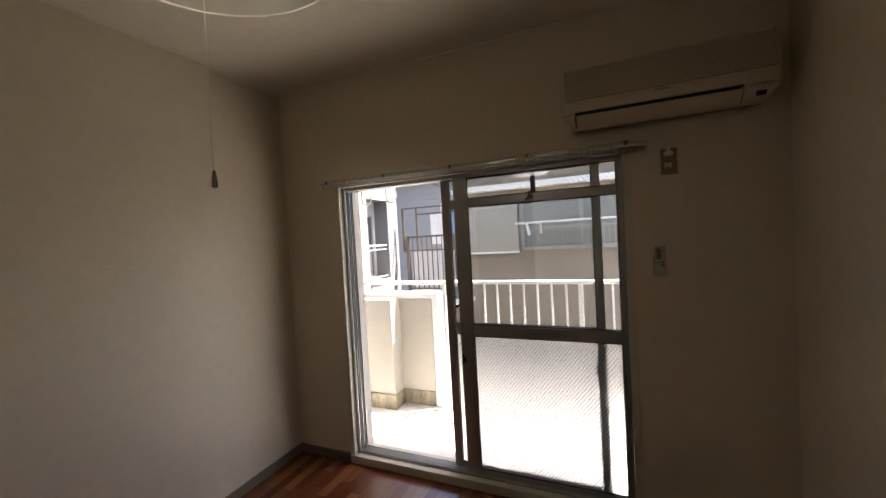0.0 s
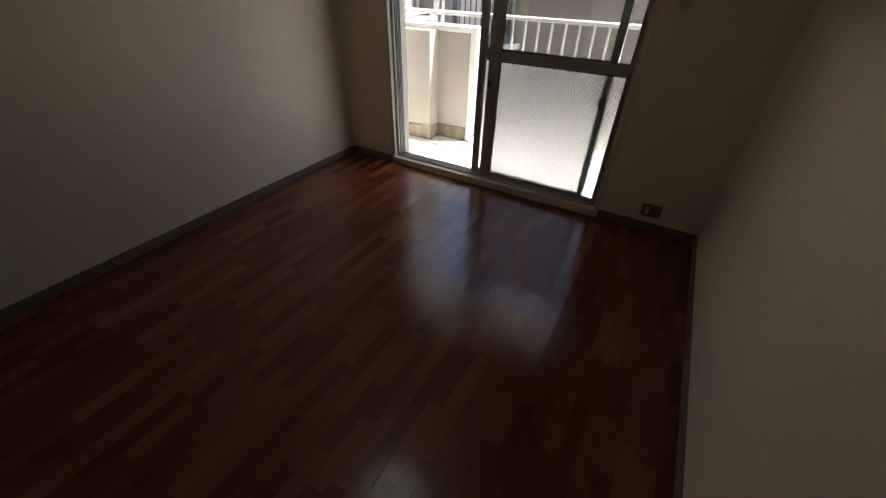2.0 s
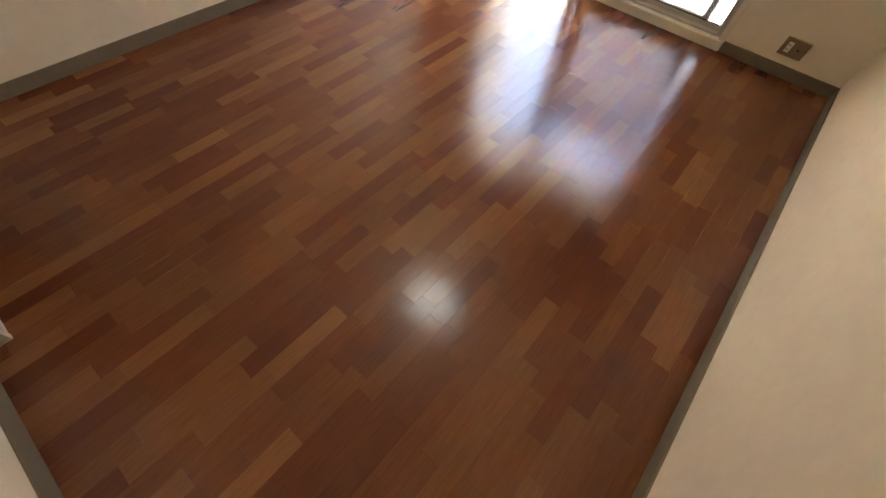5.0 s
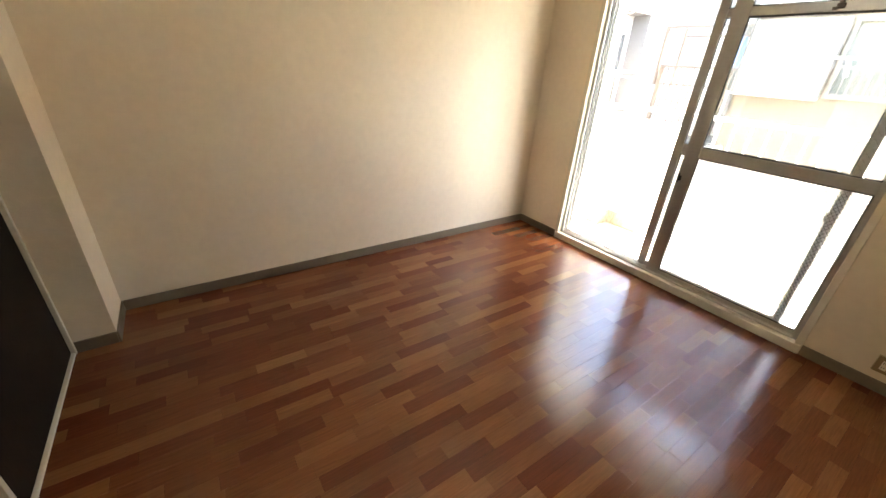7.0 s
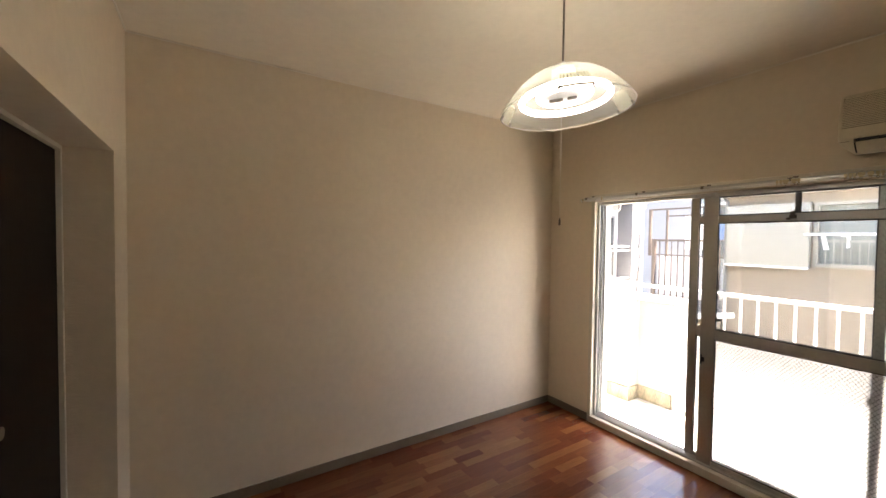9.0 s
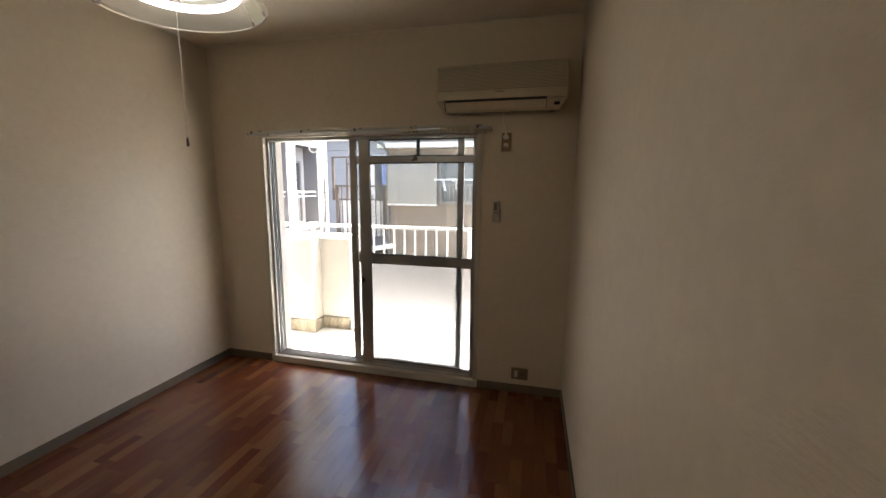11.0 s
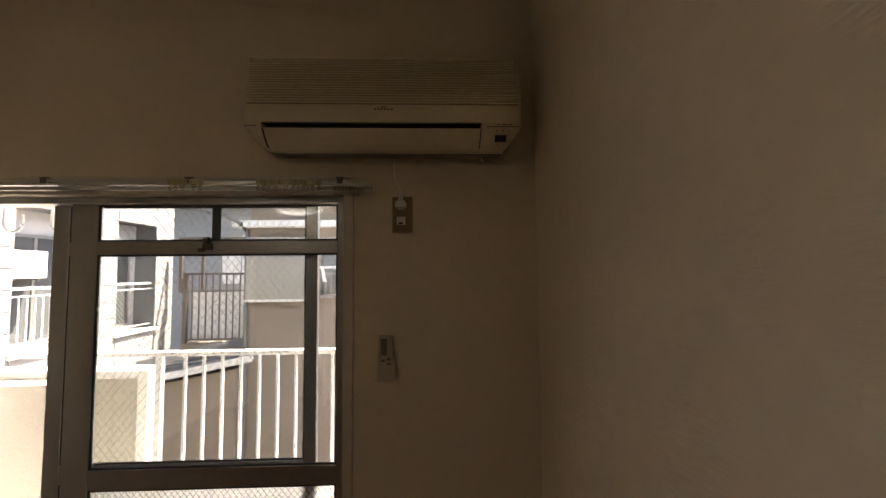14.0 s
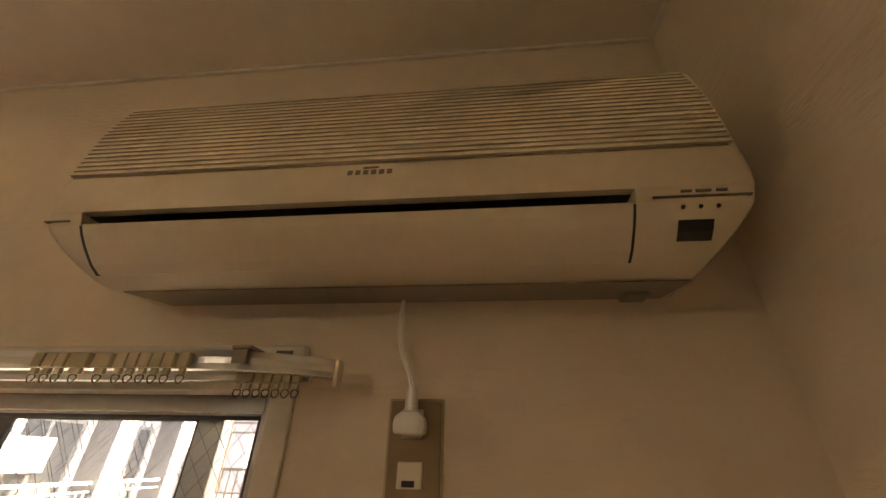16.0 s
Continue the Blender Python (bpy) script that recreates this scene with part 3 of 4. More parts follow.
part("louvre", bm, CREAM, ac, "closed yellowed plastic louvre")
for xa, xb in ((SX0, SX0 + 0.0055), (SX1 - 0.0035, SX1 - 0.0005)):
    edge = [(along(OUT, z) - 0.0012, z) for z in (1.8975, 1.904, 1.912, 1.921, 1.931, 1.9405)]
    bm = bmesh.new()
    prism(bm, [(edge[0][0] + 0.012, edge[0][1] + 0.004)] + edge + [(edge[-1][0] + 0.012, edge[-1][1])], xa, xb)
    part("louvre_gap", bm, BLACK, ac, "black strip standing for the shaded gap beside the louvre")
zc = 1.9462
for x0, x1 in ((SX1 + 0.016, AX1 - 0.010), (AX0 + 0.006, SX0 - 0.014)):
    part("seam", boxes((x0, x1, along(OUT, zc) - 0.0010, along(OUT, zc) + 0.004, zc - 0.0008, zc + 0.0008)), GREYP, ac, "dark panel seam")
bm = bmesh.new()
prism(bm, [(along(OUT, 1.911) + 0.004, 1.911), (along(OUT, 1.911) - 0.0016, 1.911), (along(OUT, 1.917) - 0.0018, 1.917), (along(OUT, 1.926) - 0.0018, 1.926), (along(OUT, 1.926) + 0.004, 1.926)], 1.053, 1.086)
part("signal_window", bm, BLACK, ac, "black infrared receiver window")
for k in range(3):
    x, z = 1.057 + 0.0165 * k, 1.9370
    y = along(OUT, z)
    part("indicator_lamp", tube(bmesh.new(), [(x, y - 0.0012, z), (x, y + 0.004, z)], 0.0020, 10), BLACK, ac, "tiny dark indicator lamp")
for x0, x1 in ((1.056, 1.066), (1.070, 1.084), (1.089, 1.099)):
    part("caption_bar", boxes((x0, x1, along(OUT, 1.9515) - 0.0008, along(OUT, 1.9515) + 0.003, 1.9502, 1.9526)), GREYP, ac, "small printed caption")
bm = bmesh.new()
for k in range(6):
    x = 0.711 + k * 0.0090
    box(bm, x, x + 0.0058, along(OUT, 1.9925) - 0.0010, along(OUT, 1.9925) + 0.003, 1.9895, 1.9955)
box(bm, 0.728, 0.746, along(OUT, 2.0) - 0.0008, along(OUT, 2.0) + 0.003, 1.9985, 2.0010)
part("badge", bm, GREYP, ac, "small grey printed badge")
# cream underside and cap, coloured darker to stand for the shade beneath
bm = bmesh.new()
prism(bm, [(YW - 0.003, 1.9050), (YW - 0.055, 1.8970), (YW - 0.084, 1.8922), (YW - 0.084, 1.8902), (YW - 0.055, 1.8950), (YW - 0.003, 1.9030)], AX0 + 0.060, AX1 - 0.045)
part("underside", bm, CREAMD, ac, "cream underside panel, its shade put into the colour")
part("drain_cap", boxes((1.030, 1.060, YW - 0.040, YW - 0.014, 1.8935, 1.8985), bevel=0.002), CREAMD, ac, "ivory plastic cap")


# ---- outlets, cable, remote ----
def wall_plate(name, x0, x1, z0, z1, label):
    t = thing(name, ((x0 + x1) / 2, YW, z0), label, "outlet")
    part("rim", boxes((x0, x1, YW - 0.005, YW - 0.0005, z0, z1), bevel=0.0015), BRONZE_EDGE, t, "pale brass rim")
    part("plate", boxes((x0 + 0.003, x1 - 0.003, YW - 0.0075, YW - 0.0048, z0 + 0.003, z1 - 0.003), bevel=0.001), BRONZE, t, "tan metal plate")
    return t


up = wall_plate("wall_outlet", 0.743, 0.809, 1.660, 1.778, "tan metal outlet plate with a white plug below the air conditioner")
part("socket", boxes((0.7585, 0.7865, YW - 0.0105, YW - 0.0076, 1.686, 1.712), bevel=0.001), IVORY, up, "ivory modular socket")
part("socket_slot", boxes((0.7645, 0.7785, YW - 0.0112, YW - 0.0106, 1.688, 1.694)), BLACK, up, "dark jack opening")
part("socket", boxes((0.760, 0.785, YW - 0.0105, YW - 0.0076, 1.735, 1.766), bevel=0.001), IVORY, up, "ivory power socket")
plug = thing("power_plug", (0.7725, YW - 0.01, 1.748), "white moulded plug with its thin cable to the air conditioner", "plug")
bm = bmesh.new()
prism(bm, [(0.756, 1.738), (0.789, 1.738), (0.791, 1.745), (0.790, 1.755), (0.782, 1.762), (0.763, 1.762), (0.755, 1.755), (0.754, 1.745)], YW - 0.034, YW - 0.0106, "y")
bmesh.ops.bevel(bm, geom=bm.edges[:], offset=0.003, segments=2, profile=0.5, affect="EDGES")
part("plug_body", bm, WHITEP, plug, smooth=True)
bm = bmesh.new()
lathe(bm, [(0.0, 1.7615), (0.0085, 1.7615), (0.0075, 1.770), (0.0078, 1.771), (0.0066, 1.779), (0.0068, 1.780), (0.0055, 1.789), (0.0, 1.789)], 0.7725, YW - 0.022, 16)
part("strain_relief", bm, WHITEP, plug, "ribbed white sleeve", smooth=True)
for d in (-0.0016, 0.0016):
    pts = []
    for k in range(17):
        u = k / 16
        pts.append((0.7725 - 0.020 * u + 0.0 - 0.010 * math.sin(u * math.pi) * (1 if u > 0.35 else u / 0.35) + d * (1 - 0.4 * u), YW - 0.022 + 0.006 * u, 1.787 + 0.116 * u))
    part("cable", tube(bmesh.new(), pts, 0.0016, 7), WHITEP, plug, "thin white cable", smooth=True)

lowp = wall_plate("wall_outlet", 0.864, 0.980, 0.098, 0.186, "tan metal outlet plate with two ivory sockets near the floor")
part("socket", boxes((0.886, 0.909, YW - 0.0105, YW - 0.0076, 0.118, 0.166), bevel=0.001), IVORY, lowp, "ivory double socket")
for z in (0.127, 0.149):
    part("socket_slot", boxes((0.890, 0.8925, YW - 0.0112, YW - 0.0106, z, z + 0.008), (0.8985, 0.901, YW - 0.0112, YW - 0.0106, z, z + 0.008)), BLACK, lowp, "dark socket slots")
part("aerial_jack", tube(bmesh.new(), [(0.942, YW - 0.0125, 0.142), (0.942, YW - 0.0076, 0.142)], 0.009, 18), BRASS, lowp, "round aerial jack")
part("jack_hole", tube(bmesh.new(), [(0.942, YW - 0.0132, 0.142), (0.942, YW - 0.0125, 0.142)], 0.0045, 12), BLACK, lowp)

remote = thing("remote_control", (0.725, YW, 1.203), "pale beige air conditioner remote in its wall holder", "remote control")
part("holder", boxes((0.699, 0.751, YW - 0.008, YW - 0.0005, 1.203, 1.290), (0.699, 0.7025, YW - 0.026, YW - 0.008, 1.203, 1.255), (0.7475, 0.751, YW - 0.026, YW - 0.008, 1.203, 1.255), (0.7025, 0.7475, YW - 0.027, YW - 0.024, 1.203, 1.248), bevel=0.0012), CREAMR, remote, "beige plastic holder")
handset = part("handset", boxes((0.703, 0.747, YW - 0.0235, YW - 0.0085, 1.207, 1.341), bevel=0.003), CREAMR, remote)
part("display", boxes((0.711, 0.730, YW - 0.0245, YW - 0.0236, 1.280, 1.330)), GREYP, handset, "dark liquid crystal display")
for x, z in ((0.718, 1.264), (0.735, 1.268), (0.735, 1.254)):
    part("button", boxes((x - 0.006, x + 0.006, YW - 0.0255, YW - 0.0236, z - 0.004, z + 0.004), bevel=0.001), GREYP, handset, "small grey button")

# ---- pendant lamp ----
LX, LY = -0.108, 0.478
lamp = thing("pendant_lamp", (LX, LY, 1.96), "lit pendant lamp with milky acrylic shade and two ring tubes", "lamp")


def round_lamp(radius, a):
    return LX + radius * math.cos(radians(a)), LY + radius * math.sin(radians(a))


part("ceiling_rose", lathe(bmesh.new(), [(0.0, ZC - 0.0005), (0.045, ZC - 0.0005), (0.045, ZC - 0.012), (0.030, ZC - 0.028), (0.006, ZC - 0.032), (0.0, ZC - 0.032)], LX, LY, 28), IVORY, lamp, "ivory ceiling rose", True)
part("cord", tube(bmesh.new(), [(LX, LY, ZC - 0.03), (LX, LY, 2.13)], 0.0035, 8), GREYP, lamp, "grey-brown flex")
part("hub", lathe(bmesh.new(), [(0.0, 2.142), (0.008, 2.140), (0.012, 2.130), (0.024, 2.124), (0.040, 2.116), (0.044, 2.085), (0.044, 2.055), (0.0, 2.055)], LX, LY, 28), ENAMEL, lamp, "white enamel ballast housing", True)


def bowl(a, b, n, thick):
    """Outline of the shade between two radii, with its thickness."""
    rs = [a + (b - a) * k / n for k in range(n + 1)]
    line = [(q, 1.961 + 0.152 * (1 - (q / 0.239) ** 2.35)) for q in rs]
    return line + [(q + thick * 0.4, z + thick) for q, z in line[::-1]]


dome, skirt = bowl(0.026, 0.168, 9, 0.003), bowl(0.1695, 0.237, 6, 0.0022)
part("shade", lathe(bmesh.new(), dome, LX, LY, 64, True), SHADE, lamp, "milky acrylic crown", True)
part("skirt", lathe(bmesh.new(), skirt, LX, LY, 64, True), CLEAR, lamp, "clear faintly green acrylic skirt", True)
part("rim", tube(bmesh.new(), [(*round_lamp(0.2375, 5.625 * k), 1.961) for k in range(64)], 0.0015, 6, True), IVORY, lamp, "pale rim bead", True)
part("reflector", lathe(bmesh.new(), [(0.0, 2.052), (0.070, 2.052), (0.094, 2.046), (0.100, 2.040), (0.102, 2.041), (0.095, 2.0490), (0.071, 2.0545), (0.0, 2.0545)], LX, LY, 48), ENAMEL, lamp, "white enamel reflector", True)


def ring_tube(radius, r, z):
    return tube(bmesh.new(), [(*round_lamp(radius, 7.5 * k), z) for k in range(48)], r, 10, True)


part("tube_ring", ring_tube(0.157, 0.0115, 2.004), TUBE, lamp, "glowing large ring tube", True)
part("tube_ring", ring_tube(0.090, 0.0120, 2.018), TUBE, lamp, "glowing small ring tube", True)
plate = part("lens_plate", lathe(bmesh.new(), [(0.0, 2.0085), (0.070, 2.0095), (0.079, 2.014), (0.070, 2.0135), (0.0, 2.0125)], LX, LY, 36), ENAMEL, lamp, "white centre plate between the tubes", True)
for u0, u1 in ((-0.056, -0.006), (0.010, 0.044)):
    strip = part("socket_strip", boxes((u0, u1, -0.011, 0.011, 2.0025, 2.0075), bevel=0.002), GREYP, plate, "grey socket strip")
    strip.matrix_basis = Matrix.Translation(Vector((LX, LY, 0))) @ Matrix.Rotation(radians(40), 4, "Z")
for a in (15, 135, 255):
    part("tube_clip", tube(bmesh.new(), [(*round_lamp(0.05, a), 2.048), (*round_lamp(0.12, a), 2.038), (*round_lamp(0.168, a), 2.016), (*round_lamp(0.172, a), 1.998)], 0.0028, 6), GREYP, lamp, "steel tube clip")
for a in (45, 71, 200, 226, 305, 331):
    c = round_lamp(0.2325, a)
    part("rim_clip", tube(bmesh.new(), [(*round_lamp(0.226, a), 1.9705), (*round_lamp(0.2335, a), 1.957)], 0.0042, 6), GREYP, lamp, "small metal rim clip")
def bowl_z(q):
    return 1.961 + 0.152 * (1 - (q / 0.239) ** 2.35)


# three fluted panels clipped on the skirt
for mid in (58, 213, 318):
    bm = bmesh.new()
    grid = []
    for k in range(9):
        a = mid - 12 + 3 * k
        grid.append([[bm.verts.new((*round_lamp(q, a), bowl_z(q) - d)) for q in (0.196, 0.206, 0.216, 0.226, 0.236)] for d in (0.0008, 0.0022)])
    for ga, gb in zip(grid, grid[1:]):
        for k in range(4):
            bm.faces.new((ga[0][k], gb[0][k], gb[0][k + 1], ga[0][k + 1]))
            bm.faces.new((ga[1][k], ga[1][k + 1], gb[1][k + 1], gb[1][k]))
        for k in (0, 4):
            bm.faces.new((ga[0][k], ga[1][k], gb[1][k], gb[0][k]))
    panel = part("fluted_panel", bm, SHADE, lamp, "pale fluted panel on the skirt", True)
    for k in range(9):
        a = mid - 12 + 3 * k
        part("flute", tube(bmesh.new(), [(*round_lamp(q, a), bowl_z(q) + 0.0016) for q in (0.196, 0.209, 0.222, 0.237)], 0.0021, 5), SHADE, panel, smooth=True)
    part("panel_edge", tube(bmesh.new(), [(*round_lamp(0.2385, mid - 13 + 2 * k), 1.9615) for k in range(14)], 0.0030, 6), GREYP, panel, "dark edge strip", True)
part("pull_cord", tube(bmesh.new(), [(LX, LY - 0.002, 2.008), (LX + 0.008, LY - 0.010, 1.80), (-0.090, 0.457, 1.562)], 0.0008, 5), STRING, lamp, "thin white pull string")
part("pull_knob", lathe(bmesh.new(), [(0.0, 1.563), (0.002, 1.562), (0.0035, 1.552), (0.0042, 1.540), (0.0035, 1.535), (0.0, 1.534)], -0.090, 0.457, 14), BROWNRAIL, lamp, "small dark brown pull knob", True)

# the shade hangs a little askew on its flex
askew = Matrix.Translation(Vector((LX, LY, 2.13))) @ Matrix.Rotation(radians(-4.0), 4, Vector((-0.643, 0.766, 0))) @ Matrix.Translation(Vector((-LX, -LY, -2.13)))
for piece in lamp.children:
    if not piece.name.startswith(("ceiling_rose", "cord", "pull")):
        piece.matrix_basis = askew @ piece.matrix_basis

# ---- balcony ----
BY = 3.50
BXL = -1.95
YO = YW + 0.200          # outer face of the wall
structure("balcony_floor", boxes((BXL - 2.5, 3.2, YW + 0.165, BY + 0.12, BZ - 0.16, BZ - 0.0003)), SLAB, "pale cement balcony floor with rain stains", "floor")
structure("wall_outer", boxes((BXL - 2.5, XL - 0.126, YW, YO, BZ - 3, 2.9), (XR + 0.126, 3.2, YW, YO, BZ - 3, 2.9)), WHITEWALL, "white painted outer wall of the building", "wall")
structure("balcony_slab", boxes((BXL - 2.5, 3.2, YW + 0.165, 3.40, 2.50, 2.65)), SLABW, "white underside of the balcony above", "ceiling")
# reveal coloured darker than the outer wall to stand for its shading
structure("wall_outer_reveal", boxes((XL - 0.125, WX0 + 0.006, YW + 0.162, YO, BZ, 2.4995), (WX1 - 0.006, XR + 0.125, YW + 0.162, YO, BZ, 2.4995), (WX0 + 0.006, WX1 - 0.006, YW + 0.162, YO, OZ1, 2.4995), (WX0 + 0.006, WX1 - 0.006, YW + 0.162, YO, BZ, 0.022),
          (OX0 + 0.0005, WX0 + 0.006, YW + 0.1045, YW + 0.1615, BZ, OZ1 - 0.0005), (WX1 - 0.006, OX1 - 0.0005, YW + 0.1045, YW + 0.1615, BZ, OZ1 - 0.0005), (WX0 + 0.0065, WX1 - 0.0065, YW + 0.1045, YW + 0.1615, WZ1 - 0.006, OZ1 - 0.0005)), REVEAL, "cream outer wall and deep window reveal, shade put into the paint colour", "wall")
structure("parapet", boxes((BXL - 2.5, -1.145, BY, BY + 0.12, BZ, 0.815), bevel=0.012), CONC, "cream rendered balcony parapet", "wall")
structure("parapet_plinth", boxes((-1.523, -1.16, BY - 0.012, BY - 0.0005, BZ, BZ + 0.15), (BXL, -1.511, 3.297, 3.3145, BZ, BZ + 0.15), (-1.523, -1.511, 3.3155, BY - 0.0125, BZ, BZ + 0.15)), PLINTH, "water-stained mortar plinth", "trim")
structure("pilaster", boxes((BXL - 0.05, -1.525, 3.315, BY - 0.0005, BZ, 0.83)), CONC, "cream rendered pier beside the parapet", "pillar")
structure("parapet_cap", boxes((BXL - 2.5, -1.1445, BY - 0.012, BY + 0.14, 0.8155, 0.875), bevel=0.014), WHITEWALL, "white parapet coping", "trim")
structure("parapet_end", boxes((-1.144, -1.07, BY - 0.014, BY + 0.13, BZ, 0.876), bevel=0.012), WHITEWALL, "white rounded parapet end", "trim")
board = thing("partition_board", (BXL, 2.8, BZ), "white balcony partition board in a thin frame", "partition")
part("panel", boxes((BXL - 0.012, BXL, 2.335, 3.245, BZ + 0.15, 1.78)), WHITEWALL, board)
for rail_box, words in (((BXL - 0.022, BXL + 0.014, 3.2485, 3.300, BZ + 0.10, 1.83), "white frame upright"), ((BXL - 0.022, BXL + 0.014, 2.240, 2.3315, BZ + 0.10, 1.83), "white frame upright"),
                        ((BXL - 0.022, BXL + 0.014, 2.3320, 3.2480, BZ + 0.10, BZ + 0.1465), "white bottom rail"), ((BXL - 0.022, BXL + 0.014, 2.3320, 3.2480, 1.7835, 1.83), "white top rail")):
    part("frame_rail", boxes(rail_box, bevel=0.003), WHITERAIL, board, words)
part("panel_gasket", boxes((BXL - 0.016, BXL + 0.003, 3.2453, 3.2482, BZ + 0.15, 1.78), (BXL - 0.016, BXL + 0.003, 2.335, 3.245, BZ + 0.1468, BZ + 0.1498)), JOINT, board, "dark joint round the panel")
for y in (2.40, 3.20):
    part("foot", boxes((BXL - 0.015, BXL + 0.008, y - 0.02, y + 0.02, BZ, BZ + 0.0995)), WHITERAIL, board, "white steel foot")

RY = BY - 0.010          # line of the railing
railing = thing("balcony_railing", (1.0, RY, BZ), "white metal balcony railing with upright bars", "railing")
part("top_rail", boxes((-2.6, 3.1, RY - 0.025, RY + 0.025, 0.966, 1.001), bevel=0.008), WHITERAIL, railing, "white top rail")
part("bottom_rail", boxes((-1.069, 3.1, RY - 0.015, RY + 0.015, BZ + 0.08, BZ + 0.11), bevel=0.003), WHITERAIL, railing, "white bottom rail")
POSTS = (-0.995, 0.30, 1.68, 3.0)
for x in POSTS:
    part("post", boxes((x - 0.02, x + 0.02, RY - 0.02, RY + 0.02, BZ, 0.9655), bevel=0.003), WHITERAIL, railing, "white post")
for x in (-2.4, -1.62):
    part("stub_post", boxes((x - 0.02, x + 0.02, RY + 0.005, RY + 0.025, 0.8755, 0.9655), bevel=0.003), WHITERAIL, railing)
x = -0.825
while x < 2.95:
    if min(abs(x - p) for p in POSTS) > 0.05:
        part("bar", boxes((x - 0.009, x + 0.009, RY - 0.010, RY + 0.010, BZ + 0.1105, 0.9655), bevel=0.002), WHITERAIL, railing)
    x += 0.1255


def pole_hook(x, y):
    t = thing("laundry_hook", (x, y, 2.5), "white metal laundry pole hook hanging from the slab", "hook", "laundry hooks")
    bend = [k * math.pi / 10 for k in range(1, 11)]
    pts = [(x, y, 2.495), (x, y, 1.835)] + [(x + 0.052 - 0.052 * math.cos(a), y, 1.835 - 0.052 * math.sin(a)) for a in bend] + [(x + 0.104, y, 1.885)]
    part("hook_arm", tube(bmesh.new(), pts, 0.0075, 8), WHITERAIL, t, smooth=True)
    part("base_plate", boxes((x - 0.03, x + 0.03, y - 0.03, y + 0.03, 2.490, 2.4995)), WHITERAIL, t)


pole_hook(-1.605, 3.05)
pole_hook(-1.335, 3.05)

# ---- the houses opposite ----
structure("ground", boxes((-400, 400, -400, 400, -3.3, -3.1)), ASPHALT, "grey asphalt lane between the houses", "ground")


def window_unit(parent, y0, y1, z0, z1, x, deep, bars):
    """A recessed window in a wall that faces +x, with its handrail."""
    w = part("window", boxes((x - deep - 0.03, x - deep, y0, y1, z0, z1)), RECESS, parent, "grey recess wall behind the window")
    part("window_frame", boxes((x - deep, x - deep + 0.03, y0 + 0.12, y0 + 0.17, z0 + 0.1, z1 - 0.35), (x - deep, x - deep + 0.03, y1 - 0.22, y1 - 0.17, z0 + 0.1, z1 - 0.35), (x - deep, x - deep + 0.03, (y0 + y1) / 2 - 0.04, (y0 + y1) / 2 + 0.01, z0 + 0.1, z1 - 0.40),
         (x - deep, x - deep + 0.03, y0 + 0.17, y1 - 0.22, z1 - 0.40, z1 - 0.35), bevel=0.002), ALU, w, "aluminium sash frame")
    part("pane", boxes((x - deep + 0.004, x - deep + 0.012, y0 + 0.17, y1 - 0.22, z0 + 0.1, z1 - 0.4)), DARKGLASS, w, "dim glass pane")
    part("window_sill", boxes((x - 0.10, x + 0.05, y0 - 0.03, y1 + 0.03, z0 - 0.06, z0 - 0.001), bevel=0.005), WHITEWALL, w, "white sill")
    for a, b in ((0.86, 0.90), (0.76, 0.78), (0.06, 0.08)):
        part("handrail", boxes((x - 0.09, x - 0.055, y0, y1, z0 + a, z0 + b), bevel=0.003), WHITERAIL, w, "white handrail")
    y = y0 + 0.06
    while bars and y < y1:
        part("bar", boxes((x - 0.083, x - 0.067, y - 0.008, y + 0.008, z0 + 0.0805, z0 + 0.7595)), WHITERAIL, w)
        y += 0.11
    return w


AXF = -4.75
flats = thing("apartment_building", (AXF, 7, -3.1), "white siding apartment building with recessed windows and handrails", "building")
openings = [(4.60, 5.50), (6.05, 7.38), (7.74, 8.68)]
ZW0, ZW1 = 0.45, 2.48
rows = [(AXF - 0.5, AXF, 2.6, 9.2, -3.1, ZW0), (AXF - 0.5, AXF, 2.6, 9.2, ZW1, 3.15), (AXF - 0.5, AXF, 2.6, 9.2, 5.18, 6.6), (AXF - 0.5, AXF, 2.6, openings[0][0], ZW0, ZW1), (AXF - 0.5, AXF, 2.6, openings[0][0], 3.15, 5.18)]
ends = [o[1] for o in openings]
starts = [o[0] for o in openings[1:]] + [9.2]
for a, b in zip(ends, starts):
    rows += [(AXF - 0.5, AXF, a, b, ZW0, ZW1), (AXF - 0.5, AXF, a, b, 3.15, 5.18)]
for row in rows:
    part("wall_section", boxes(row), JOINT, flats, "grey jointed wall behind the siding")
for y0, y1 in openings:
    window_unit(flats, y0, y1, ZW0, ZW1, AXF, 0.40, y0 < 7)
    window_unit(flats, y0, y1, 3.15, 5.18, AXF, 0.40, y0 < 7)
PH, PW = 0.30, 0.75
panel_cache = {}


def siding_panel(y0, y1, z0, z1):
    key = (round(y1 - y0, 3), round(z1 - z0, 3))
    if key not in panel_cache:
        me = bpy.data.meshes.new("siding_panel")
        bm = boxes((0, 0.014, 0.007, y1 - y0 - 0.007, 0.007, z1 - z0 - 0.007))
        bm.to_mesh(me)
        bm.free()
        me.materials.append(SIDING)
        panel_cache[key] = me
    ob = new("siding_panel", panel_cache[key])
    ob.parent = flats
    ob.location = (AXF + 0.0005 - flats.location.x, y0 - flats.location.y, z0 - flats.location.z)


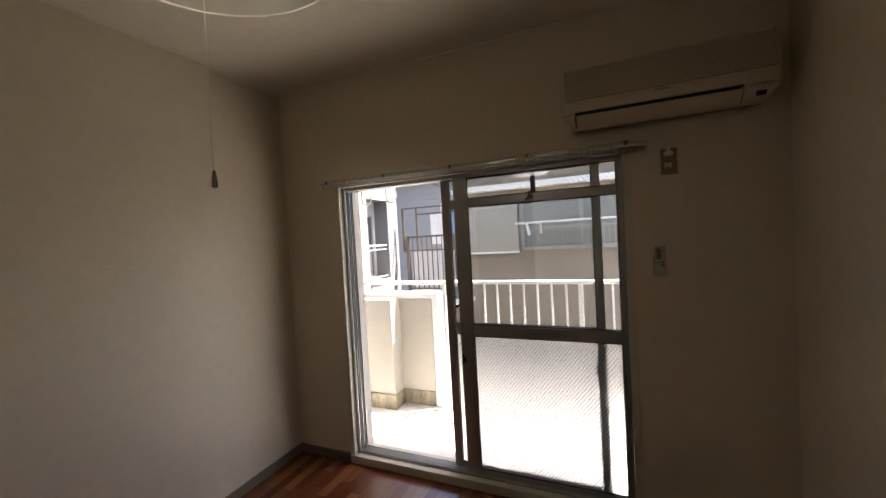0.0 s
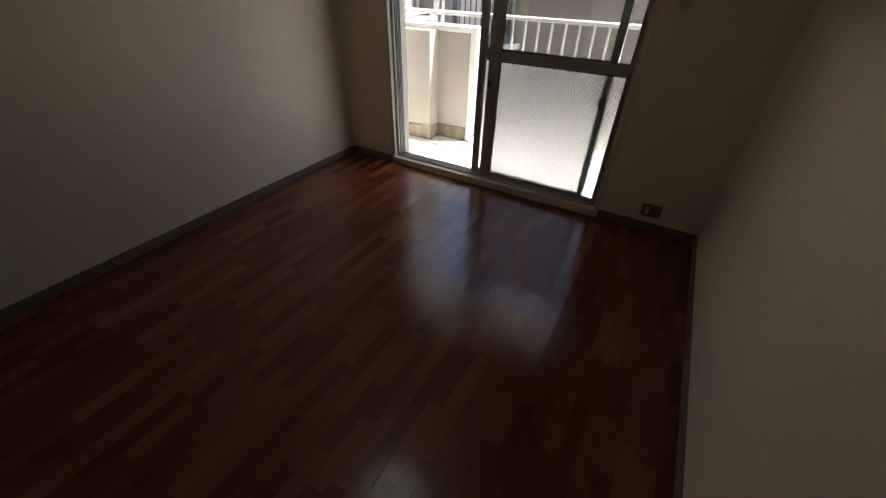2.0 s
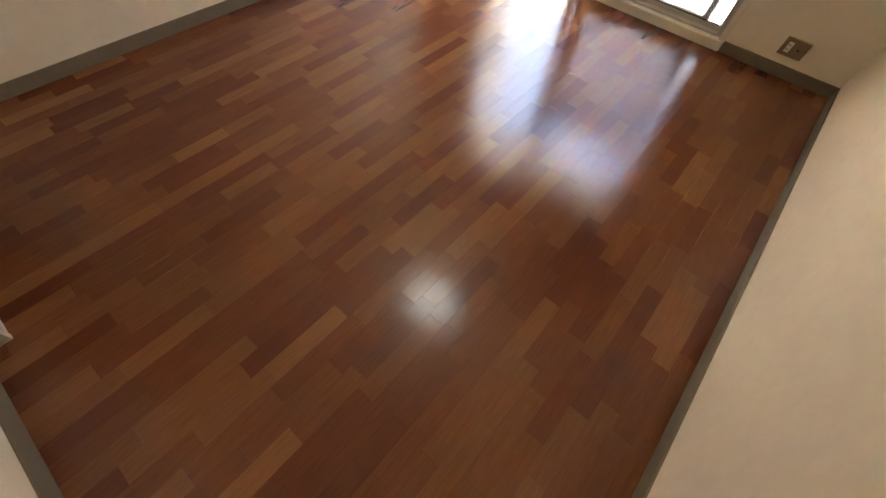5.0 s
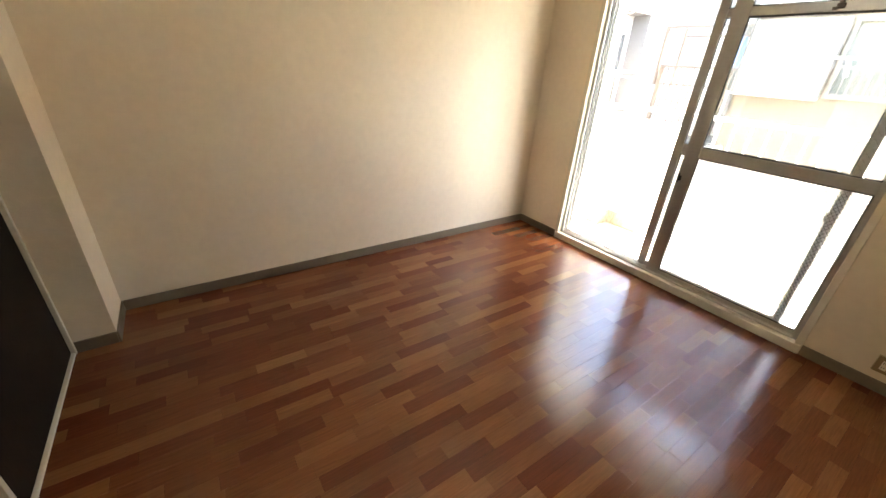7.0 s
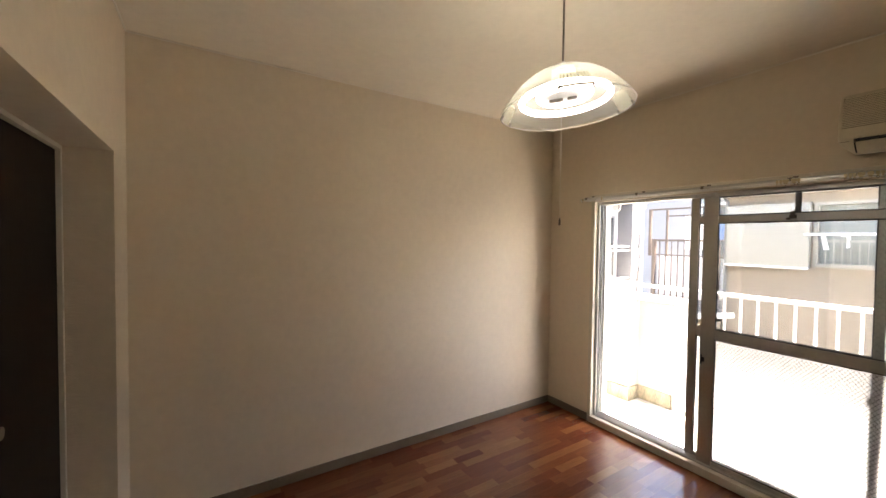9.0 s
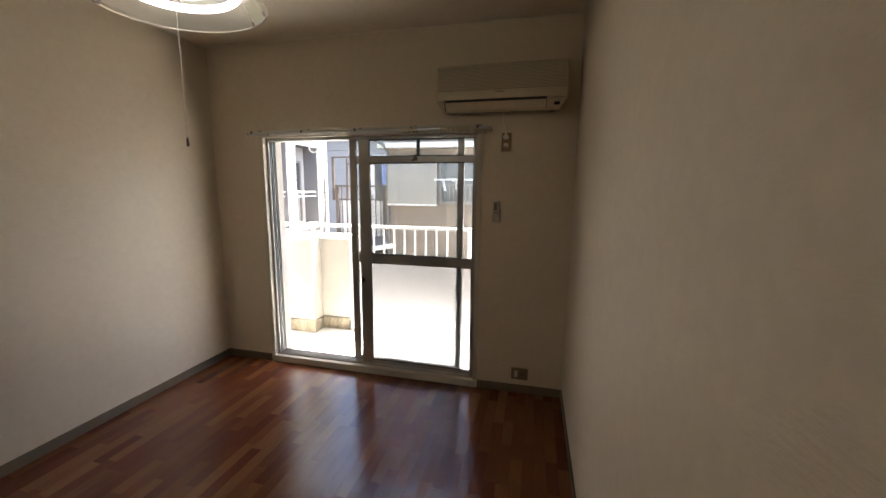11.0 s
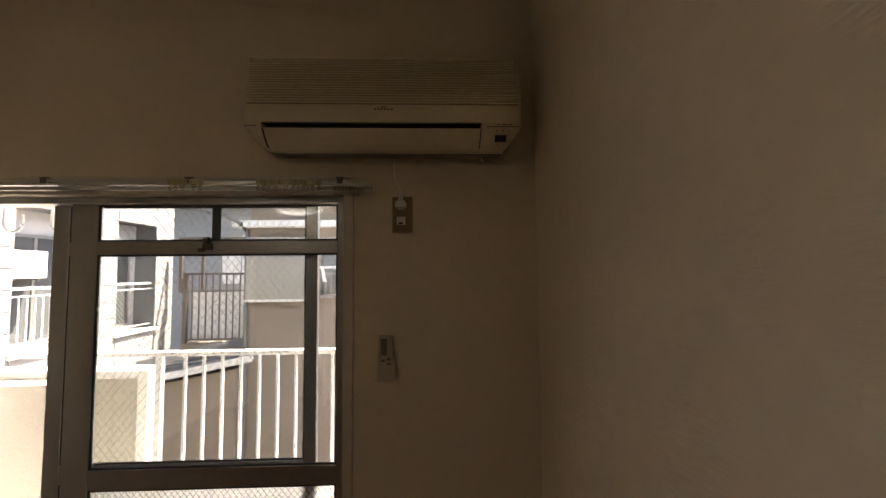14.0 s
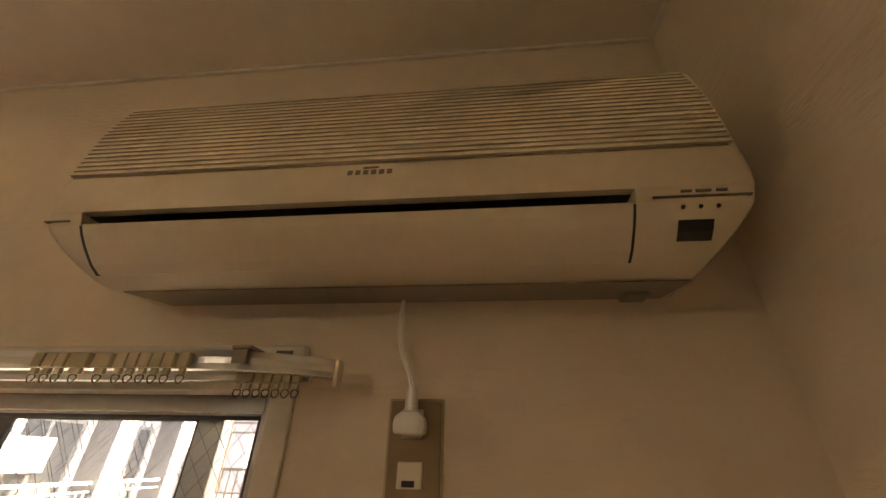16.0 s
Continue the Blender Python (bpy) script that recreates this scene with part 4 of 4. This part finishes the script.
cuts = sorted({2.6, 9.2} | {v for o in openings for v in o})
zs = [(-1.05 + k * PH, -1.05 + (k + 1) * PH) for k in range(5)] + [(ZW0 + k * 0.29, ZW0 + (k + 1) * 0.29) for k in range(7)] + [(ZW1 + k * 0.335, ZW1 + (k + 1) * 0.335) for k in range(2)] + [(3.15 + k * 0.29, 3.15 + (k + 1) * 0.29) for k in range(7)]
for z0, z1 in zs:
    hole = (z0 > ZW0 - 0.01 and z1 < ZW1 + 0.01) or z0 > 3.14
    for a, b in zip(cuts, cuts[1:]):
        if hole and any(abs(a - o[0]) < 1e-6 for o in openings):
            continue
        n = max(1, round((b - a) / PW))
        for k in range(n):
            siding_panel(a + (b - a) * k / n, a + (b - a) * (k + 1) / n, z0, z1)

unit = thing("outdoor_unit", (AXF - 0.2, 6.4, 1.45), "white outdoor air conditioner unit on a wall bracket in the recess", "air conditioner")
part("cabinet", boxes((AXF - 0.38, AXF - 0.12, 6.10, 6.64, 1.47, 1.87), bevel=0.012), WHITEP, unit)
part("fan_grille", lathe(bmesh.new(), [(0.0, 0.0), (0.02, 0.0), (0.16, 0.0), (0.165, 0.006), (0.17, 0.0)], 0, 0, 28), SHUTTER, unit, "grey fan grille").matrix_basis = Matrix.Translation(Vector((AXF - 0.1195, 6.32, 1.67))) @ Matrix.Rotation(radians(90), 4, "Y")
for y in (6.18, 6.52):
    part("bracket", boxes((AXF - 0.399, AXF - 0.13, y, y + 0.03, 1.445, 1.4695)), GREYP, unit)

# tan house across the lane
HY, HX0 = 6.20, -1.74
house = thing("neighbour_house", (0.0, HY, -3.1), "tan mortar house with a grey shutter box and deep eave", "house")
GX0, GX1, GZ0, GZ1 = -0.73, 1.15, 1.16, 2.02
part("wall", boxes((HX0, 1.75, HY, HY + 4, -3.1, GZ0), (HX0, GX0, HY, HY + 4, GZ0, GZ1), (GX1, 1.75, HY, HY + 4, GZ0, GZ1), (HX0, 1.75, HY, HY + 4, GZ1, 2.1595)), TANWALL, house)
part("upper_wall", boxes((HX0 + 0.06, 1.70, HY + 0.02, HY + 4, 2.2505, 2.6495)), TANWALL, house, "tan mortar wall of the upper floor")
part("ledge", boxes((HX0 - 0.12, 1.87, HY - 0.17, HY + 4.1, 2.160, 2.250), bevel=0.006), WHITEWALL, house, "white ledge between the floors")
part("eave", boxes((HX0 - 0.25, 2.0, HY - 0.40, HY + 4.2, 2.650, 2.70), (HX0 - 0.25, 2.0, HY - 0.43, HY - 0.4005, 2.64, 2.77), bevel=0.004), WHITEWALL, house, "white boarded eave")
part("roof", prism(bmesh.new(), [(HY - 0.47, 2.772), (HY + 2.0, 3.15), (HY + 4.3, 2.85), (HY + 4.3, 2.772)], HX0 - 0.3, 2.05), ROOF, house, "grey sheet roof")
pipe = part("downpipe", tube(bmesh.new(), [(HX0 - 0.42, HY - 0.46, 2.74), (HX0 - 0.40, HY - 0.46, 2.46), (HX0 - 0.36, HY - 0.44, 2.36), (HX0 - 0.10, HY - 0.22, 2.27), (HX0 + 0.02, HY - 0.20, 2.20), (HX0 + 0.03, HY - 0.035, 2.10), (HX0 + 0.03, HY - 0.035, -3.0)], 0.026, 10), DOWNPIPE, house, "grey plastic downpipe", True)
part("rain_hopper", boxes((HX0 - 0.47, HX0 - 0.35, HY - 0.52, HY - 0.40, 2.40, 2.50), bevel=0.015), DOWNPIPE, pipe, "grey rain hopper")
sb = part("shutter_box", boxes((HX0 + 0.06, GX0 - 0.02, HY - 0.11, HY - 0.0005, GZ0 - 0.02, GZ1), bevel=0.006), SHUTTER, house, "grey steel shutter box")
part("box_panel", boxes((HX0 + 0.10, (HX0 + GX0) / 2 - 0.006, HY - 0.116, HY - 0.1105, GZ0 + 0.03, GZ1 - 0.04), ((HX0 + GX0) / 2 + 0.006, GX0 - 0.06, HY - 0.116, HY - 0.1105, GZ0 + 0.03, GZ1 - 0.04), bevel=0.002), SHUTTER, sb)
part("box_rail", boxes((HX0 + 0.05, GX0 - 0.015, HY - 0.125, HY - 0.1105, GZ0 - 0.035, GZ0 - 0.005)), WHITEWALL, sb, "pale lower rail")
hw = part("window", boxes((GX0, GX1, HY + 0.06, HY + 0.08, GZ0, GZ1)), PALEGLASS, house, "dim sliding window")
part("window_frame", boxes((GX0, GX0 + 0.04, HY - 0.02, HY + 0.0595, GZ0, GZ1), (GX1 - 0.04, GX1, HY - 0.02, HY + 0.0595, GZ0, GZ1), (GX0 + 0.04, GX1 - 0.04, HY - 0.02, HY + 0.0595, GZ1 - 0.04, GZ1), (GX0 + 0.04, GX1 - 0.04, HY - 0.06, HY + 0.0595, GZ0, GZ0 + 0.05), ((GX0 + GX1) / 2 - 0.025, (GX0 + GX1) / 2 + 0.025, HY, HY + 0.0595, GZ0 + 0.05, GZ1 - 0.04)), SHUTTER, hw, "grey aluminium frame")
part("window_grille", boxes(*[(GX0 + 0.05 + k * 0.075, GX0 + 0.06 + k * 0.075, HY - 0.075, HY - 0.0605, GZ0 + 0.0, GZ0 + 0.34) for k in range(24)], (GX0, GX1, HY - 0.08, HY - 0.0755, GZ0 + 0.33, GZ0 + 0.36)), SHUTTER, hw, "low grey window guard")
pole = thing("drying_pole", (-0.3, HY - 0.35, 1.59), "pale drying pole on brackets below the ledge", "pole")
part("rod", tube(bmesh.new(), [(-0.74, HY - 0.35, 1.59), (1.1, HY - 0.35, 1.59)], 0.016, 8), WHITERAIL, pole)
for x in (-0.40, 0.8):
    part("bracket", boxes((x - 0.012, x + 0.012, HY - 0.37, HY - 0.081, 1.560, 1.575), (x - 0.012, x + 0.012, HY - 0.081, HY + 0.0, 1.42, 1.575)), WHITERAIL, pole)
hang = thing("clothes_hanger", (-0.56, HY - 0.35, 1.40), "white plastic peg hanger on the pole", "hanger")
part("arm", prism(bmesh.new(), [(-0.585, 1.606), (-0.555, 1.606), (-0.510, 1.40), (-0.555, 1.40)], HY - 0.362, HY - 0.338, "y"), CLOTHW, hang)

# balcony with a brown railing between the buildings
NY = 9.15
nb = thing("neighbour_balcony", (-3.2, NY, -0.1), "neighbouring balcony with a dark brown upright railing", "balcony")
NX = -4.42
part("deck", boxes((NX - 0.05, -0.9, NY - 0.05, NY + 1.2, -0.16, 0.02)), TANWALL, nb, "tan balcony edge")
part("top_rail", boxes((NX, -0.9, NY - 0.03, NY + 0.03, 1.475, 1.525)), BROWNRAIL, nb)
part("middle_rail", boxes((NX, -0.9, NY - 0.02, NY + 0.02, 1.12, 1.15)), BROWNRAIL, nb)
part("bottom_rail", boxes((NX, -0.9, NY - 0.02, NY + 0.02, 0.08, 0.11)), BROWNRAIL, nb)
for x in (NX, -3.0, -1.2):
    part("post", boxes((x - 0.04, x + 0.04, NY - 0.04, NY + 0.04, 0.02, 1.53)), BROWNRAIL, nb)
part("frame_post", boxes((NX - 0.14, NX - 0.08, NY - 0.03, NY + 0.03, 1.10, 2.30)), BROWNRAIL, nb, "brown upright of the clothes pole frame")
part("frame_post", boxes((NX + 0.02, NX + 0.07, NY + 0.5, NY + 0.55, 0.02, 2.30)), BROWNRAIL, nb, "brown upright of the clothes pole frame")
x = NX + 0.14
while x < -0.95:
    part("bar", boxes((x - 0.012, x + 0.012, NY - 0.012, NY + 0.012, 0.11, 1.12), (x - 0.010, x + 0.010, NY - 0.010, NY + 0.010, 1.15, 1.475)), BROWNRAIL, nb)
    x += 0.145
part("pole_rail", boxes((NX - 0.14, -0.9, NY - 0.02, NY + 0.02, 2.26, 2.30)), BROWNRAIL, nb, "dark clothes pole")
part("pole_rail", boxes((NX + 0.02, -0.9, NY + 0.505, NY + 0.545, 2.12, 2.155)), BROWNRAIL, nb, "dark clothes pole")
part("screen_panel", boxes((NX + 0.08, -0.9, NY + 0.06, NY + 0.075, 0.05, 1.10)), WHITEWALL, nb, "pale grey balcony screen")
back = thing("white_house", (-3, 11.5, -3.1), "white house with horizontal boards beyond the brown railing", "house")
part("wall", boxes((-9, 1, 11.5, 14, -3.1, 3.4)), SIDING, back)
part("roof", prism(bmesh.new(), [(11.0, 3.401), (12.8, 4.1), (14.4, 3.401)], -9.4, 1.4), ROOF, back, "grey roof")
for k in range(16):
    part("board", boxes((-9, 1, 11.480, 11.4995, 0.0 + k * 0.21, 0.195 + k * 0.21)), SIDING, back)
bw = part("window", boxes((-4.3, -2.5, 11.46, 11.4795, 0.5, 2.5)), DARKGLASS, back)
part("window_frame", boxes((-4.36, -4.3, 11.43, 11.4795, 0.5, 2.56), (-2.5, -2.44, 11.43, 11.4795, 0.5, 2.56), (-3.43, -3.37, 11.43, 11.4595, 0.5, 2.5), (-4.3, -2.5, 11.43, 11.4795, 2.5, 2.56)), WHITEWALL, bw, "white window frame")


def laundry(x, y, z, w, h, material, label):
    bm = bmesh.new()
    n = 9
    top, bot = [], []
    for k in range(n):
        u = k / (n - 1)
        top.append((x + w * u, y + 0.015 * math.sin(u * 9)))
        bot.append((x + w * u, y + 0.04 * math.sin(u * 8 + 1)))
    for side in (0, 0.006):
        a = [bm.verts.new((p, q + side, z)) for p, q in top]
        b = [bm.verts.new((p, q + side, z - h)) for p, q in bot]
        for k in range(n - 1):
            bm.faces.new((a[k], a[k + 1], b[k + 1], b[k]))
    tagged(part("hung_laundry", bm, material, smooth=True), label, "laundry", "laundry on the neighbour's balcony")


laundry(-3.95, NY + 0.525, 2.118, 0.42, 0.85, CLOTHW, "white towel hung on the neighbouring balcony")
laundry(-3.30, NY + 0.525, 2.118, 0.30, 0.60, CLOTHB, "blue cloth hung on the neighbouring balcony")
lean = thing("lean_to_roof", (-3.2, 7.4, -3.1), "low tan lean-to with grey sheet roof and white sloping fascia", "roof")
LX0, LX1, LZ0, LZ1 = AXF + 0.05, -1.50, -0.19, 0.44
part("wall", prism(bmesh.new(), [(LX0 + 0.1, -3.1), (HX0 - 0.02, -3.1), (HX0 - 0.02, LZ1 - 0.21), (LX0 + 0.1, LZ0 - 0.10)], 6.05, 8.9, "y"), TANWALL, lean, "tan mortar wall")
slope = (LZ1 - LZ0) / (LX1 - LX0)
part("fascia", prism(bmesh.new(), [(LX0, LZ0 - 0.085), (LX1, LZ1 - 0.085), (LX1 + 0.02, LZ1 - 0.05), (LX1, LZ1), (LX0, LZ0)], 5.90, 5.94, "y"), WHITEWALL, lean, "white sloping fascia board")
part("slope", prism(bmesh.new(), [(LX0, LZ0 - 0.05), (HX0 - 0.02, LZ0 + slope * (HX0 - 0.02 - LX0) - 0.05), (HX0 - 0.02, LZ0 + slope * (HX0 - 0.02 - LX0) + 0.012), (LX0, LZ0 + 0.012)], 5.9405, 9.0, "y"), ROOF, lean, "grey roof sheet")
for k in range(7):
    y = 6.1 + k * 0.42
    part("roof_rib", prism(bmesh.new(), [(LX0, LZ0 + 0.0125), (HX0 - 0.02, LZ0 + slope * (HX0 - 0.02 - LX0) + 0.0125), (HX0 - 0.02, LZ0 + slope * (HX0 - 0.02 - LX0) + 0.045), (LX0, LZ0 + 0.045)], y, y + 0.05, "y"), ROOF, lean)

# ---- floor strips ----
SW = 0.0602
rng = random.Random(7)
strip_cache = {}
rest = []
x = XL
row = 0
while x < XR - 0.001:
    w = min(SW, XR - x)
    y = YR - rng.uniform(0.0, 0.26)
    while y < YW:
        ln = rng.choice((0.22, 0.26, 0.30, 0.30, 0.34))
        y0, y1 = max(y, YR), min(y + ln, YW + 0.015)
        y += ln
        if y1 - y0 < 0.01:
            continue
        if x > -0.85 and y1 < 1.3:
            key = (round(w, 4), round(y1 - y0, 3))
            if key not in strip_cache:
                bm = bmesh.new()
                g, c = 0.00012, 0.0004
                L, W = y1 - y0, w
                top = [bm.verts.new(p) for p in ((g + c, g + c, 0), (W - g - c, g + c, 0), (W - g - c, L - g - c, 0), (g + c, L - g - c, 0))]
                low4 = [bm.verts.new(p) for p in ((g, g, -c), (W - g, g, -c), (W - g, L - g, -c), (g, L - g, -c))]
                base4 = [bm.verts.new(p) for p in ((g, g, -0.0099), (W - g, g, -0.0099), (W - g, L - g, -0.0099), (g, L - g, -0.0099))]
                bm.faces.new(top)
                for ra, rb in ((top, low4), (low4, base4)):
                    for k in range(4):
                        bm.faces.new((ra[k], rb[k], rb[(k + 1) % 4], ra[(k + 1) % 4]))
                bmesh.ops.recalc_face_normals(bm, faces=bm.faces[:])
                me = bpy.data.meshes.new("floor_strip")
                bm.to_mesh(me)
                bm.free()
                me.materials.append(PLANK)
                strip_cache[key] = me
            ob = new("floor_strip", strip_cache[key])
            ob.parent = floor
            ob.location = (x, y0, 0)
        else:
            rest.append((x + 0.00015, x + w - 0.00015, y0 + 0.00015, y1 - 0.00015, -0.0099, 0.0))
    x += SW
    row += 1
tagged(part("floor_strips", boxes(*rest), PLANK, floor), "varnished red-brown wooden strips", kind="stuff")
